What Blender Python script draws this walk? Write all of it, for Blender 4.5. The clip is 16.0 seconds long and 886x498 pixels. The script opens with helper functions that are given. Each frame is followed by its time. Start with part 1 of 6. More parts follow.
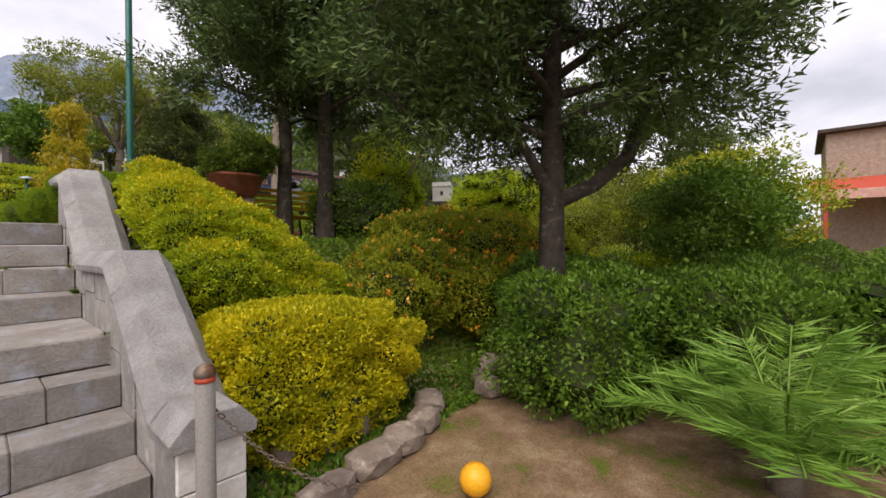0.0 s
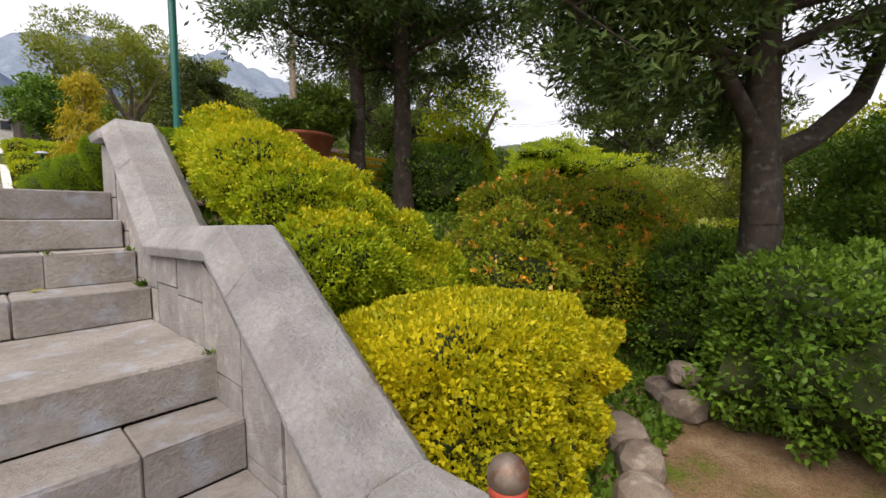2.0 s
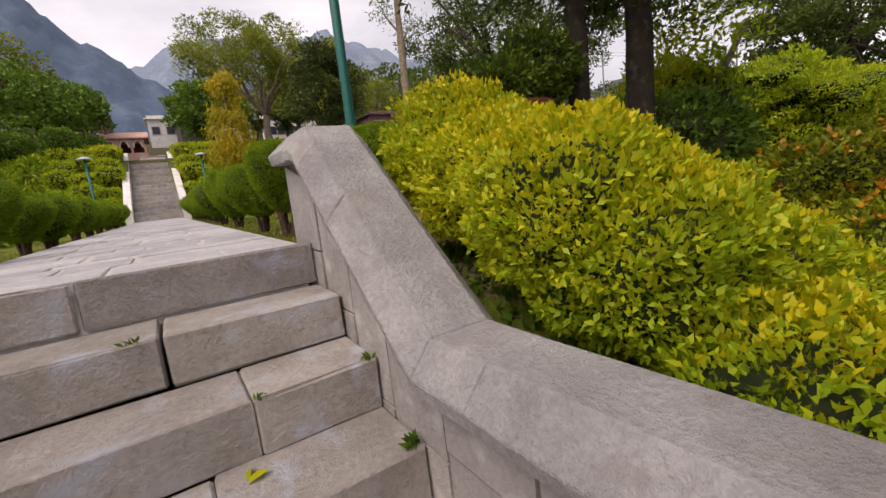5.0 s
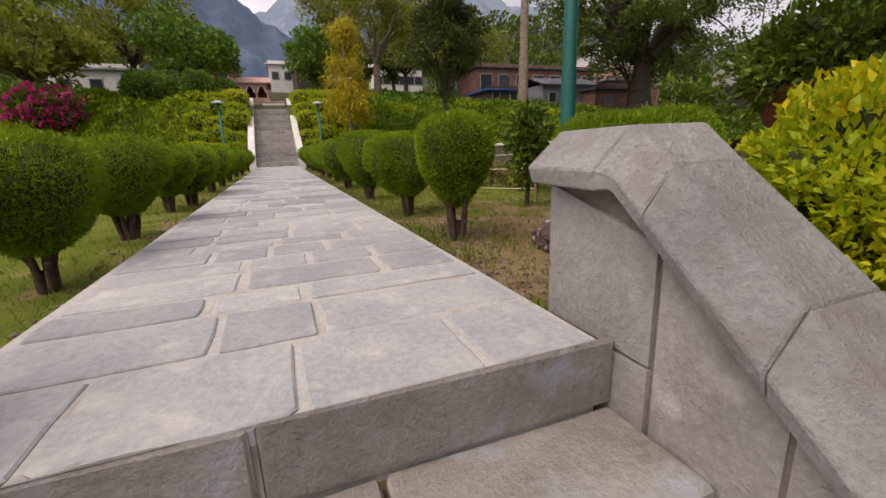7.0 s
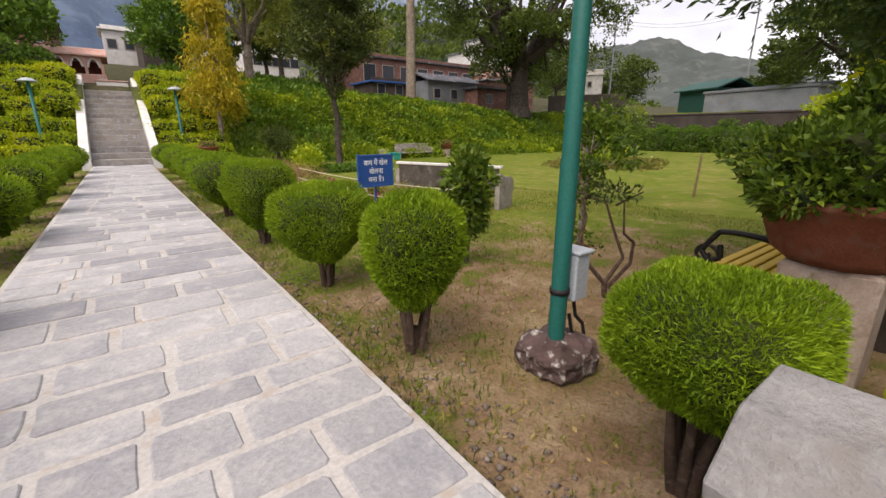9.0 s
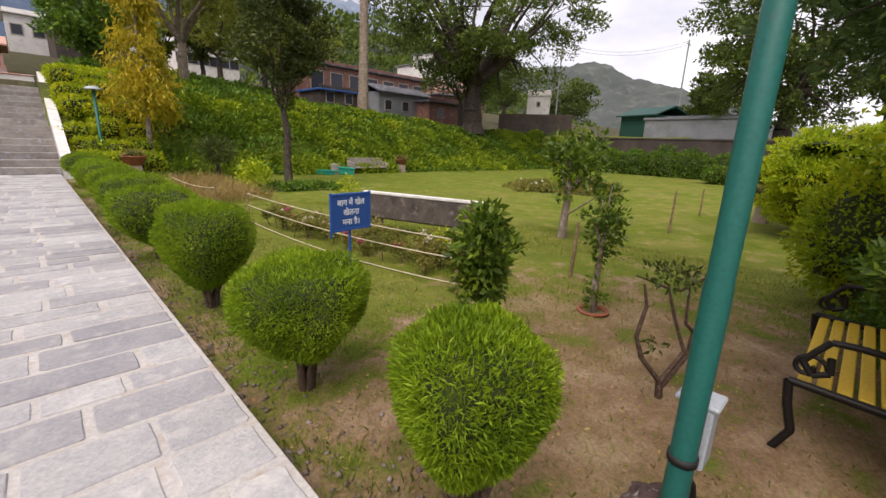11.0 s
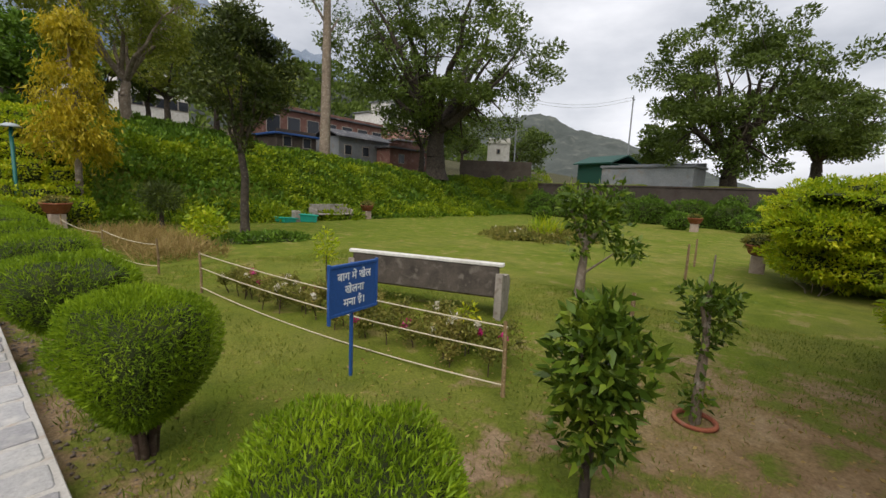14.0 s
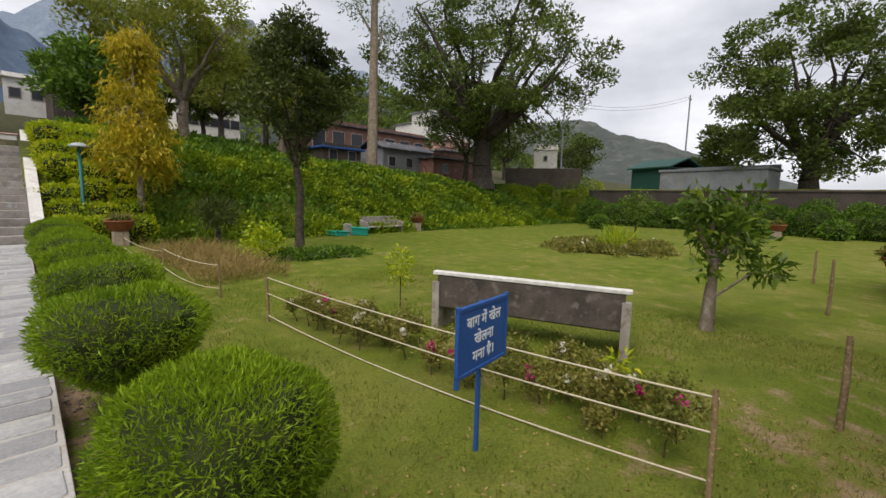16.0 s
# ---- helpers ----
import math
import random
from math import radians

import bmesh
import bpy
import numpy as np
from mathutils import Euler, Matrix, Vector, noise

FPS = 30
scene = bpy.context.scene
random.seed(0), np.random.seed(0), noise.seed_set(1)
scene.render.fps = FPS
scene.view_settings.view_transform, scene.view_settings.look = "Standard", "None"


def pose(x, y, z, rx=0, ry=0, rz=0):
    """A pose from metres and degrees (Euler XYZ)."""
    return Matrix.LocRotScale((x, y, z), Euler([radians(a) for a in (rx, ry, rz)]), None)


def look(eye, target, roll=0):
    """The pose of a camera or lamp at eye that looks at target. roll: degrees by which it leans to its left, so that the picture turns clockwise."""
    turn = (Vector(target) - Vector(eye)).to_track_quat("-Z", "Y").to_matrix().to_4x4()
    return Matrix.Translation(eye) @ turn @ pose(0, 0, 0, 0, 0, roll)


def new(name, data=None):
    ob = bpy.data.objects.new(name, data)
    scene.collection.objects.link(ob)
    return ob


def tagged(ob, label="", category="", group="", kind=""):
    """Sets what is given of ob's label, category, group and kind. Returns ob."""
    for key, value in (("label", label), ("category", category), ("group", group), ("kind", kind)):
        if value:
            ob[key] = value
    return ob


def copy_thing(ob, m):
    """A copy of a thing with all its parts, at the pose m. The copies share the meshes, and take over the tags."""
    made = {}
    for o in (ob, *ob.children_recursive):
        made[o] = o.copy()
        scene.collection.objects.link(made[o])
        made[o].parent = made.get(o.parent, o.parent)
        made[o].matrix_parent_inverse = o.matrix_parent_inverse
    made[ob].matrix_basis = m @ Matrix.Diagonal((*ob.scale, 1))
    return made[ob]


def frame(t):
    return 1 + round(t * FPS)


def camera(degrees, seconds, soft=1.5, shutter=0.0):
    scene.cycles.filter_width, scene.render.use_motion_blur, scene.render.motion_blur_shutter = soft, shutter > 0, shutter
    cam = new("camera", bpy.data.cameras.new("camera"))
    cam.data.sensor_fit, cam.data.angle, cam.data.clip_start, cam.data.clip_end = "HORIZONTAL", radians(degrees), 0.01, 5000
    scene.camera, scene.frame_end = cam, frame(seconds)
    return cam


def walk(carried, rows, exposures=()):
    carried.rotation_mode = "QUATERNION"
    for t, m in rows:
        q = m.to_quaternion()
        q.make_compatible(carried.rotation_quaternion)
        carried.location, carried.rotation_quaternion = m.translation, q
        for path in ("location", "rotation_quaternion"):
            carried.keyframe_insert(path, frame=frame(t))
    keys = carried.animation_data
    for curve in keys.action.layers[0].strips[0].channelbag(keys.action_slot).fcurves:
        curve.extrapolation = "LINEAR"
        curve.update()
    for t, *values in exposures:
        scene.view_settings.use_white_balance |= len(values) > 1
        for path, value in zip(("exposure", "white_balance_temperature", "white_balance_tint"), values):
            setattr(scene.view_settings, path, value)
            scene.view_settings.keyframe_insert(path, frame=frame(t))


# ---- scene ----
cam = camera(93.8, 16.0)
PATH = [
    (0, (0.303, -5.915, -0.223), (1.817, -4.607, -0.248), -0.2),
    (0.5, (0.232, -5.454, -0.232), (1.715, -4.113, -0.27), -1.3),
    (1, (0.255, -5.047, -0.275), (1.705, -3.67, -0.333), -1.4),
    (1.5, (0.28, -4.663, -0.248), (1.72, -3.279, -0.356), -1.3),
    (2, (0.275, -4.225, -0.254), (1.759, -2.892, -0.387), -0.5),
    (2.5, (0.362, -3.855, -0.31), (1.832, -2.508, -0.46), -0.9),
    (3, (0.45, -3.513, -0.279), (1.847, -2.093, -0.456), -3.2),
    (3.5, (0.421, -3.078, -0.176), (1.765, -1.611, -0.385), -4.1),
    (4, (0.408, -2.784, -0.094), (1.687, -1.26, -0.298), -4.1),
    (4.5, (0.475, -2.511, 0.085), (1.623, -0.895, -0.18), -6.1),
    (5, (0.387, -2.202, 0.232), (1.459, -0.543, -0.079), -6.3),
    (5.2, (0.397, -2.095, 0.309), (1.394, -0.396, -0.035), -7.1),
    (7.3, (0.123, -0.649, 0.676), (0.804, 1.169, 0.196), -2.0),
    (7.5, (0.122, -0.513, 0.771), (0.83, 1.298, 0.299), -1.7),
    (8, (0.082, -0.241, 0.846), (0.903, 1.506, 0.323), -1.5),
    (8.5, (0.03, -0.087, 1.027), (1.032, 1.554, 0.475), -0.6),
    (9, (0.15, 0.146, 1.115), (1.309, 1.683, 0.577), 0.0),
    (9.2, (0.206, 0.239, 1.167), (1.402, 1.751, 0.636), -0.3),
    (11.3, (0.333, 1.254, 1.437), (1.706, 2.626, 0.953), 2.5),
    (11.5, (0.355, 1.32, 1.456), (1.721, 2.704, 0.989), 2.3),
    (12, (0.357, 1.553, 1.467), (1.741, 2.937, 1.059), 2.4),
    (12.5, (0.463, 1.794, 1.477), (1.854, 3.183, 1.106), 1.4),
    (13, (0.525, 2.019, 1.459), (1.976, 3.357, 1.134), 2.5),
    (13.5, (0.609, 2.287, 1.475), (2.119, 3.559, 1.158), 2.7),
    (14, (0.665, 2.488, 1.462), (2.199, 3.741, 1.184), 2.6),
    (14.5, (0.78, 2.759, 1.489), (2.296, 4.036, 1.217), 2.5),
    (15, (0.798, 3.049, 1.447), (2.287, 4.357, 1.174), 2.7),
    (15.5, (0.864, 3.375, 1.428), (2.319, 4.723, 1.173), 2.5),
    (16, (0.86, 3.632, 1.457), (2.276, 5.024, 1.218), 1.4),
]
# stops, white balance and tint along the walk
EXPOSURES = [(0.0, 0.3, 6900, 18), (1.0, 0.25, 6900, 16), (2.5, 0.6, 6900, 15), (3.5, 0.6, 7000, 19), (5.0, 0.15, 7200, 22), (7.5, 0.05, 7200, 20), (9.0, 0.4, 7000, 18), (11.5, 0.35, 6900, 20), (13.0, 0.08, 6800, 14), (14.5, 0.02, 6800, 10), (16.0, 0.0, 6800, 11)]
walk(cam, [(t, look(eye, target, roll)) for t, eye, target, roll in PATH], EXPOSURES)

# ---- light ----
SUN_EL, SUN_AZ = radians(56), radians(245)
world = bpy.data.worlds.new("overcast_sky")
scene.world = world
world.use_nodes = True
wn, wl = world.node_tree.nodes, world.node_tree.links
wn.clear()
w_out = wn.new("ShaderNodeOutputWorld")
w_bg = wn.new("ShaderNodeBackground")
w_sky = wn.new("ShaderNodeTexSky")
w_sky.sky_type = "NISHITA"
w_sky.sun_disc = False
w_sky.sun_elevation = SUN_EL
w_sky.sun_rotation = SUN_AZ
w_sky.dust_density = 3.0
w_co = wn.new("ShaderNodeTexCoord")
w_map = wn.new("ShaderNodeMapping")
w_map.inputs["Scale"].default_value = (1.0, 1.0, 2.6)
w_noise = wn.new("ShaderNodeTexNoise")
w_noise.inputs["Scale"].default_value = 2.2
w_noise.inputs["Detail"].default_value = 6.0
w_noise.inputs["Roughness"].default_value = 0.55
w_ramp = wn.new("ShaderNodeValToRGB")
w_ramp.color_ramp.elements[0].position = 0.34
w_ramp.color_ramp.elements[0].color = (0.52, 0.56, 0.64, 1)
w_ramp.color_ramp.elements[1].position = 0.66
w_ramp.color_ramp.elements[1].color = (0.95, 0.98, 1.06, 1)
w_scale = wn.new("ShaderNodeVectorMath")
w_scale.operation = "SCALE"
w_scale.inputs["Scale"].default_value = 0.10
w_mix = wn.new("ShaderNodeMix")
w_mix.data_type = "RGBA"
w_mix.inputs["Factor"].default_value = 0.88
wl.new(w_co.outputs["Generated"], w_map.inputs["Vector"])
wl.new(w_map.outputs["Vector"], w_noise.inputs["Vector"])
wl.new(w_noise.outputs["Fac"], w_ramp.inputs["Fac"])
wl.new(w_sky.outputs["Color"], w_scale.inputs[0])
wl.new(w_scale.outputs["Vector"], w_mix.inputs["A"])
wl.new(w_ramp.outputs["Color"], w_mix.inputs["B"])
wl.new(w_mix.outputs["Result"], w_bg.inputs["Color"])
w_bg.inputs["Strength"].default_value = 1.08
wl.new(w_bg.outputs["Background"], w_out.inputs["Surface"])

sun = new("sun", bpy.data.lights.new("sun", "SUN"))
sun.data.energy = 2.6
sun.data.angle = radians(50)
sun.data.color = (1.0, 0.96, 0.9)
sun.matrix_world = look((0, 0, 0), (math.sin(SUN_AZ) * -math.cos(SUN_EL), math.cos(SUN_AZ) * -math.cos(SUN_EL), -math.sin(SUN_EL)))


# ---- materials ----
def material(name, rough=0.8, metal=0.0, spec=0.3):
    m = bpy.data.materials.new(name)
    m.use_nodes = True
    b = m.node_tree.nodes["Principled BSDF"]
    b.inputs["Roughness"].default_value = rough
    b.inputs["Metallic"].default_value = metal
    b.inputs["Specular IOR Level"].default_value = spec
    return m, m.node_tree.nodes, m.node_tree.links, b


def ramp(nodes, stops):
    r = nodes.new("ShaderNodeValToRGB")
    e = r.color_ramp.elements
    while len(e) < len(stops):
        e.new(0.5)
    for k, (p, c) in enumerate(stops):
        e[k].position = p
        e[k].color = (*c, 1)
    return r


def noise_node(nodes, links, vec, scale, detail=5, rough=0.6):
    n = nodes.new("ShaderNodeTexNoise")
    n.inputs["Scale"].default_value = scale
    n.inputs["Detail"].default_value = detail
    n.inputs["Roughness"].default_value = rough
    links.new(vec, n.inputs["Vector"])
    return n


def mixed(nodes, links, a, b, fac, mode="MIX"):
    x = nodes.new("ShaderNodeMix")
    x.data_type = "RGBA"
    x.blend_type = mode
    for sock, v in (("Factor", fac), ("A", a), ("B", b)):
        if isinstance(v, (int, float)):
            x.inputs[sock].default_value = v
        elif isinstance(v, tuple):
            x.inputs[sock].default_value = (*v, 1)
        else:
            links.new(v, x.inputs[sock])
    return x.outputs["Result"]


def rough_stone(name, dark, light, stain, scale=3.0, bump=0.35, rough=0.85, vary=0.25):
    """Stone, plaster or soil: broad stains, fine grain, relief, and a shade of its own for each piece."""
    m, n, l, b = material(name, rough)
    co = n.new("ShaderNodeNewGeometry").outputs["Position"]
    big = noise_node(n, l, co, scale, 6)
    fine = noise_node(n, l, co, scale * 14, 6, 0.7)
    spots = noise_node(n, l, co, scale * 2.3, 4, 0.5)
    base = ramp(n, [(0.3, dark), (0.7, light)])
    l.new(big.outputs["Fac"], base.inputs["Fac"])
    grain = ramp(n, [(0.3, (0.72, 0.72, 0.72)), (0.7, (1.15, 1.15, 1.15))])
    l.new(fine.outputs["Fac"], grain.inputs["Fac"])
    c = mixed(n, l, base.outputs["Color"], grain.outputs["Color"], 0.8, "MULTIPLY")
    sp = ramp(n, [(0.55, (0, 0, 0)), (0.72, (1, 1, 1))])
    l.new(spots.outputs["Fac"], sp.inputs["Fac"])
    c = mixed(n, l, c, stain, sp.outputs["Color"])
    info = n.new("ShaderNodeObjectInfo")
    own = ramp(n, [(0.0, (1 - vary, 1 - vary, 1 - vary * 0.9)), (1.0, (1 + vary * 0.5, 1 + vary * 0.5, 1 + vary * 0.45))])
    l.new(info.outputs["Random"], own.inputs["Fac"])
    c = mixed(n, l, c, own.outputs["Color"], 1.0, "MULTIPLY")
    l.new(c, b.inputs["Base Color"])
    bp = n.new("ShaderNodeBump")
    bp.inputs["Strength"].default_value = bump
    bp.inputs["Distance"].default_value = 0.02
    l.new(fine.outputs["Fac"], bp.inputs["Height"])
    l.new(bp.outputs["Normal"], b.inputs["Normal"])
    return m


def leafy(name, low, mid, high, rough=0.55, through_light=0.3, patch=1.2, mottle=1.6):
    """Leaves: each leaf has its own shade, with broad patches of older and younger growth."""
    m, n, l, b = material(name, rough, 0, 0.25)
    g = n.new("ShaderNodeNewGeometry")
    r = ramp(n, [(0.0, low), (0.5, mid), (1.0, high)])
    pn = noise_node(n, l, g.outputs["Position"], patch, 3)
    am = n.new("ShaderNodeMath")
    am.operation = "MULTIPLY_ADD"
    l.new(pn.outputs["Fac"], am.inputs[0])
    am.inputs[1].default_value = mottle
    am.inputs[2].default_value = -0.5 * mottle + 0.15
    ad = n.new("ShaderNodeMath")
    ad.operation = "MULTIPLY_ADD"
    l.new(g.outputs["Random Per Island"], ad.inputs[0])
    ad.inputs[1].default_value = 0.65
    l.new(am.outputs[0], ad.inputs[2])
    ad.use_clamp = True
    l.new(ad.outputs[0], r.inputs["Fac"])
    l.new(r.outputs["Color"], b.inputs["Base Color"])
    t = n.new("ShaderNodeBsdfTranslucent")
    l.new(r.outputs["Color"], t.inputs["Color"])
    mx = n.new("ShaderNodeMixShader")
    mx.inputs["Fac"].default_value = through_light
    l.new(b.outputs["BSDF"], mx.inputs[1])
    l.new(t.outputs["BSDF"], mx.inputs[2])
    l.new(mx.outputs["Shader"], n["Material Output"].inputs["Surface"])
    return m


def painted(name, col, rough=0.5, metal=0.0, wear=(0.12, 0.09, 0.07), amount=0.62):
    m, n, l, b = material(name, rough, metal)
    co = n.new("ShaderNodeNewGeometry").outputs["Position"]
    a = noise_node(n, l, co, 9, 6, 0.65)
    s = ramp(n, [(amount, (0, 0, 0)), (amount + 0.1, (1, 1, 1))])
    l.new(a.outputs["Fac"], s.inputs["Fac"])
    g = noise_node(n, l, co, 60, 3)
    sh = ramp(n, [(0.3, (0.85, 0.85, 0.85)), (0.7, (1.1, 1.1, 1.1))])
    l.new(g.outputs["Fac"], sh.inputs["Fac"])
    c = mixed(n, l, col, sh.outputs["Color"], 1.0, "MULTIPLY")
    c = mixed(n, l, c, wear, s.outputs["Color"])
    l.new(c, b.inputs["Base Color"])
    bp = n.new("ShaderNodeBump")
    bp.inputs["Strength"].default_value = 0.15
    bp.inputs["Distance"].default_value = 0.005
    l.new(g.outputs["Fac"], bp.inputs["Height"])
    l.new(bp.outputs["Normal"], b.inputs["Normal"])
    return m


def ground_material():
    """Lawn with worn reddish soil along the path, and bare earth on the lower walk."""
    m, n, l, b = material("lawn_and_soil", 0.95, 0, 0.1)
    co = n.new("ShaderNodeNewGeometry").outputs["Position"]
    sep = n.new("ShaderNodeSeparateXYZ")
    l.new(co, sep.inputs[0])
    wide = noise_node(n, l, co, 0.5, 5)
    mid = noise_node(n, l, co, 2.6, 6, 0.65)
    fine = noise_node(n, l, co, 45, 5, 0.7)
    grass = ramp(n, [(0.3, (0.085, 0.125, 0.014)), (0.55, (0.14, 0.175, 0.020)), (0.75, (0.23, 0.215, 0.045))])
    l.new(mid.outputs["Fac"], grass.inputs["Fac"])
    soil = ramp(n, [(0.3, (0.13, 0.08, 0.046)), (0.52, (0.225, 0.145, 0.085)), (0.72, (0.36, 0.27, 0.175))])
    l.new(mid.outputs["Fac"], soil.inputs["Fac"])

    def band(axis, centre, half, soft):
        d = n.new("ShaderNodeMath")
        d.operation = "SUBTRACT"
        l.new(sep.outputs[axis], d.inputs[0])
        d.inputs[1].default_value = centre
        e = n.new("ShaderNodeMath")
        e.operation = "ABSOLUTE"
        l.new(d.outputs[0], e.inputs[0])
        r = n.new("ShaderNodeMapRange")
        l.new(e.outputs[0], r.inputs["Value"])
        r.inputs["From Min"].default_value = half + soft
        r.inputs["From Max"].default_value = half - soft
        return r.outputs["Result"]

    def both(a, c, op):
        x = n.new("ShaderNodeMath")
        x.operation = op
        l.new(a, x.inputs[0])
        if isinstance(c, float):
            x.inputs[1].default_value = c
        else:
            l.new(c, x.inputs[1])
        return x.outputs[0]

    strip = both(band("X", 0.1, 1.1, 0.45), band("Y", 6.0, 14.0, 3.0), "MULTIPLY")
    trod = both(band("X", 3.0, 2.6, 1.1), band("Y", 1.6, 2.0, 1.4), "MULTIPLY")
    low = band("Y", -30.0, 27.5, 1.2)
    worn = both(both(strip, trod, "MAXIMUM"), low, "MAXIMUM")
    nz = n.new("ShaderNodeMapRange")
    l.new(mid.outputs["Fac"], nz.inputs["Value"])
    nz.inputs["From Min"].default_value = 0.30
    nz.inputs["From Max"].default_value = 0.62
    nz.inputs["To Min"].default_value = -0.8
    nz.inputs["To Max"].default_value = 0.5
    f = both(worn, nz.outputs["Result"], "ADD")
    st = n.new("ShaderNodeMapRange")
    l.new(f, st.inputs["Value"])
    st.inputs["From Min"].default_value = 0.35
    st.inputs["From Max"].default_value = 0.85
    c = mixed(n, l, grass.outputs["Color"], soil.outputs["Color"], st.outputs["Result"])
    tired = ramp(n, [(0.42, (0, 0, 0)), (0.7, (0.42, 0.42, 0.42))])
    l.new(wide.outputs["Fac"], tired.inputs["Fac"])
    c = mixed(n, l, c, (0.27, 0.225, 0.075), both(tired.outputs["Color"], band("Y", 3.0, 9.0, 3.0), "MULTIPLY"))
    scrub = ramp(n, [(0.35, (0.035, 0.045, 0.018)), (0.65, (0.10, 0.085, 0.05))])
    l.new(mid.outputs["Fac"], scrub.inputs["Fac"])
    c = mixed(n, l, c, scrub.outputs["Color"], band("Y", 2020.0, 1996.5, 1.5))
    gr = ramp(n, [(0.28, (0.55, 0.55, 0.55)), (0.72, (1.35, 1.35, 1.35))])
    l.new(fine.outputs["Fac"], gr.inputs["Fac"])
    c = mixed(n, l, c, gr.outputs["Color"], 0.85, "MULTIPLY")
    l.new(c, b.inputs["Base Color"])
    bp = n.new("ShaderNodeBump")
    bp.inputs["Strength"].default_value = 0.7
    bp.inputs["Distance"].default_value = 0.03
    l.new(fine.outputs["Fac"], bp.inputs["Height"])
    l.new(bp.outputs["Normal"], b.inputs["Normal"])
    return m


M_GROUND = ground_material()
M_PAVE = rough_stone("grey_paving_stone", (0.33, 0.33, 0.345), (0.45, 0.44, 0.435), (0.50, 0.485, 0.465), 3.0, 0.5, 0.8, 0.28)
M_MORTAR = rough_stone("pale_mortar", (0.41, 0.39, 0.37), (0.49, 0.47, 0.445), (0.36, 0.30, 0.24), 3.0, 0.2, 0.9, 0.0)
M_STEP = rough_stone("weathered_step_stone", (0.23, 0.205, 0.18), (0.39, 0.36, 0.33), (0.36, 0.375, 0.41), 3.0, 0.8, 0.88, 0.2)
M_WALL = rough_stone("dressed_wall_stone", (0.26, 0.24, 0.225), (0.40, 0.38, 0.36), (0.45, 0.43, 0.41), 3.4, 0.6, 0.88, 0.22)
M_COPING = rough_stone("coping_stone", (0.27, 0.26, 0.255), (0.45, 0.44, 0.43), (0.30, 0.275, 0.255), 3.6, 1.0, 0.88, 0.14)
M_JOINT = rough_stone("dark_joint", (0.12, 0.10, 0.08), (0.24, 0.205, 0.17), (0.24, 0.2, 0.15), 4, 0.4, 0.95, 0.0)
M_WHITE = rough_stone("whitewash", (0.6, 0.58, 0.55), (0.78, 0.76, 0.73), (0.5, 0.47, 0.43), 1.5, 0.2, 0.85, 0.08)
M_ROCK = rough_stone("field_stone", (0.16, 0.12, 0.095), (0.32, 0.26, 0.21), (0.4, 0.34, 0.28), 5, 0.6, 0.9, 0.3)
M_BARK = rough_stone("bark", (0.035, 0.028, 0.022), (0.095, 0.075, 0.058), (0.13, 0.12, 0.1), 6, 0.8, 0.95, 0.15)
M_PALEBARK = rough_stone("pale_bark", (0.15, 0.115, 0.085), (0.30, 0.24, 0.185), (0.36, 0.32, 0.27), 4, 0.7, 0.95, 0.1)
M_REDSTEM = rough_stone("reddish_stem", (0.06, 0.035, 0.025), (0.13, 0.085, 0.06), (0.16, 0.12, 0.09), 12, 0.7, 0.95, 0.2)
M_TERRA = rough_stone("terracotta", (0.20, 0.055, 0.028), (0.33, 0.11, 0.06), (0.26, 0.14, 0.1), 5, 0.3, 0.8, 0.15)
M_PEDESTAL = rough_stone("old_plaster", (0.30, 0.22, 0.17), (0.44, 0.36, 0.30), (0.26, 0.19, 0.14), 6, 0.35, 0.9, 0.1)
M_DARKSTONE = rough_stone("sooty_bench_stone", (0.045, 0.038, 0.033), (0.115, 0.095, 0.08), (0.16, 0.14, 0.12), 4, 0.3, 0.85, 0.0)
M_BENCHSTONE = rough_stone("worn_bench_stone", (0.26, 0.23, 0.2), (0.42, 0.38, 0.34), (0.2, 0.16, 0.13), 5, 0.35, 0.85, 0.1)
M_BENCHSEAT = rough_stone("bench_seat_stone", (0.24, 0.18, 0.14), (0.36, 0.29, 0.24), (0.17, 0.11, 0.08), 4, 0.3, 0.85, 0.0)
M_BRICK = rough_stone("red_brick_wall", (0.14, 0.065, 0.05), (0.24, 0.125, 0.1), (0.28, 0.2, 0.17), 1.2, 0.4, 0.9, 0.1)
M_GREYWALL = rough_stone("grey_boundary_wall", (0.05, 0.04, 0.034), (0.10, 0.082, 0.07), (0.065, 0.045, 0.035), 0.9, 0.4, 0.9, 0.1)
M_SHEETGREY = rough_stone("grey_sheet_metal", (0.16, 0.175, 0.19), (0.26, 0.275, 0.29), (0.2, 0.18, 0.16), 0.8, 0.1, 0.55, 0.15)
M_PINK = rough_stone("pink_plaster", (0.55, 0.28, 0.22), (0.68, 0.42, 0.35), (0.6, 0.5, 0.45), 1.0, 0.2, 0.85, 0.1)
M_REDPAINT = painted("red_paint", (0.45, 0.07, 0.04), 0.6)
M_POLE = painted("green_lamp_paint", (0.012, 0.115, 0.095), 0.42, 0.0, (0.06, 0.08, 0.07), 0.66)
M_BOX = painted("grey_enamel", (0.36, 0.40, 0.43), 0.45)
M_BLACKCABLE = painted("black_rubber", (0.018, 0.018, 0.018), 0.6)
M_IRON = painted("black_cast_iron", (0.02, 0.018, 0.016), 0.5, 0.4, (0.09, 0.05, 0.03), 0.62)
M_STEEL = painted("rusty_steel_chain", (0.20, 0.16, 0.13), 0.55, 0.6, (0.14, 0.06, 0.03), 0.5)
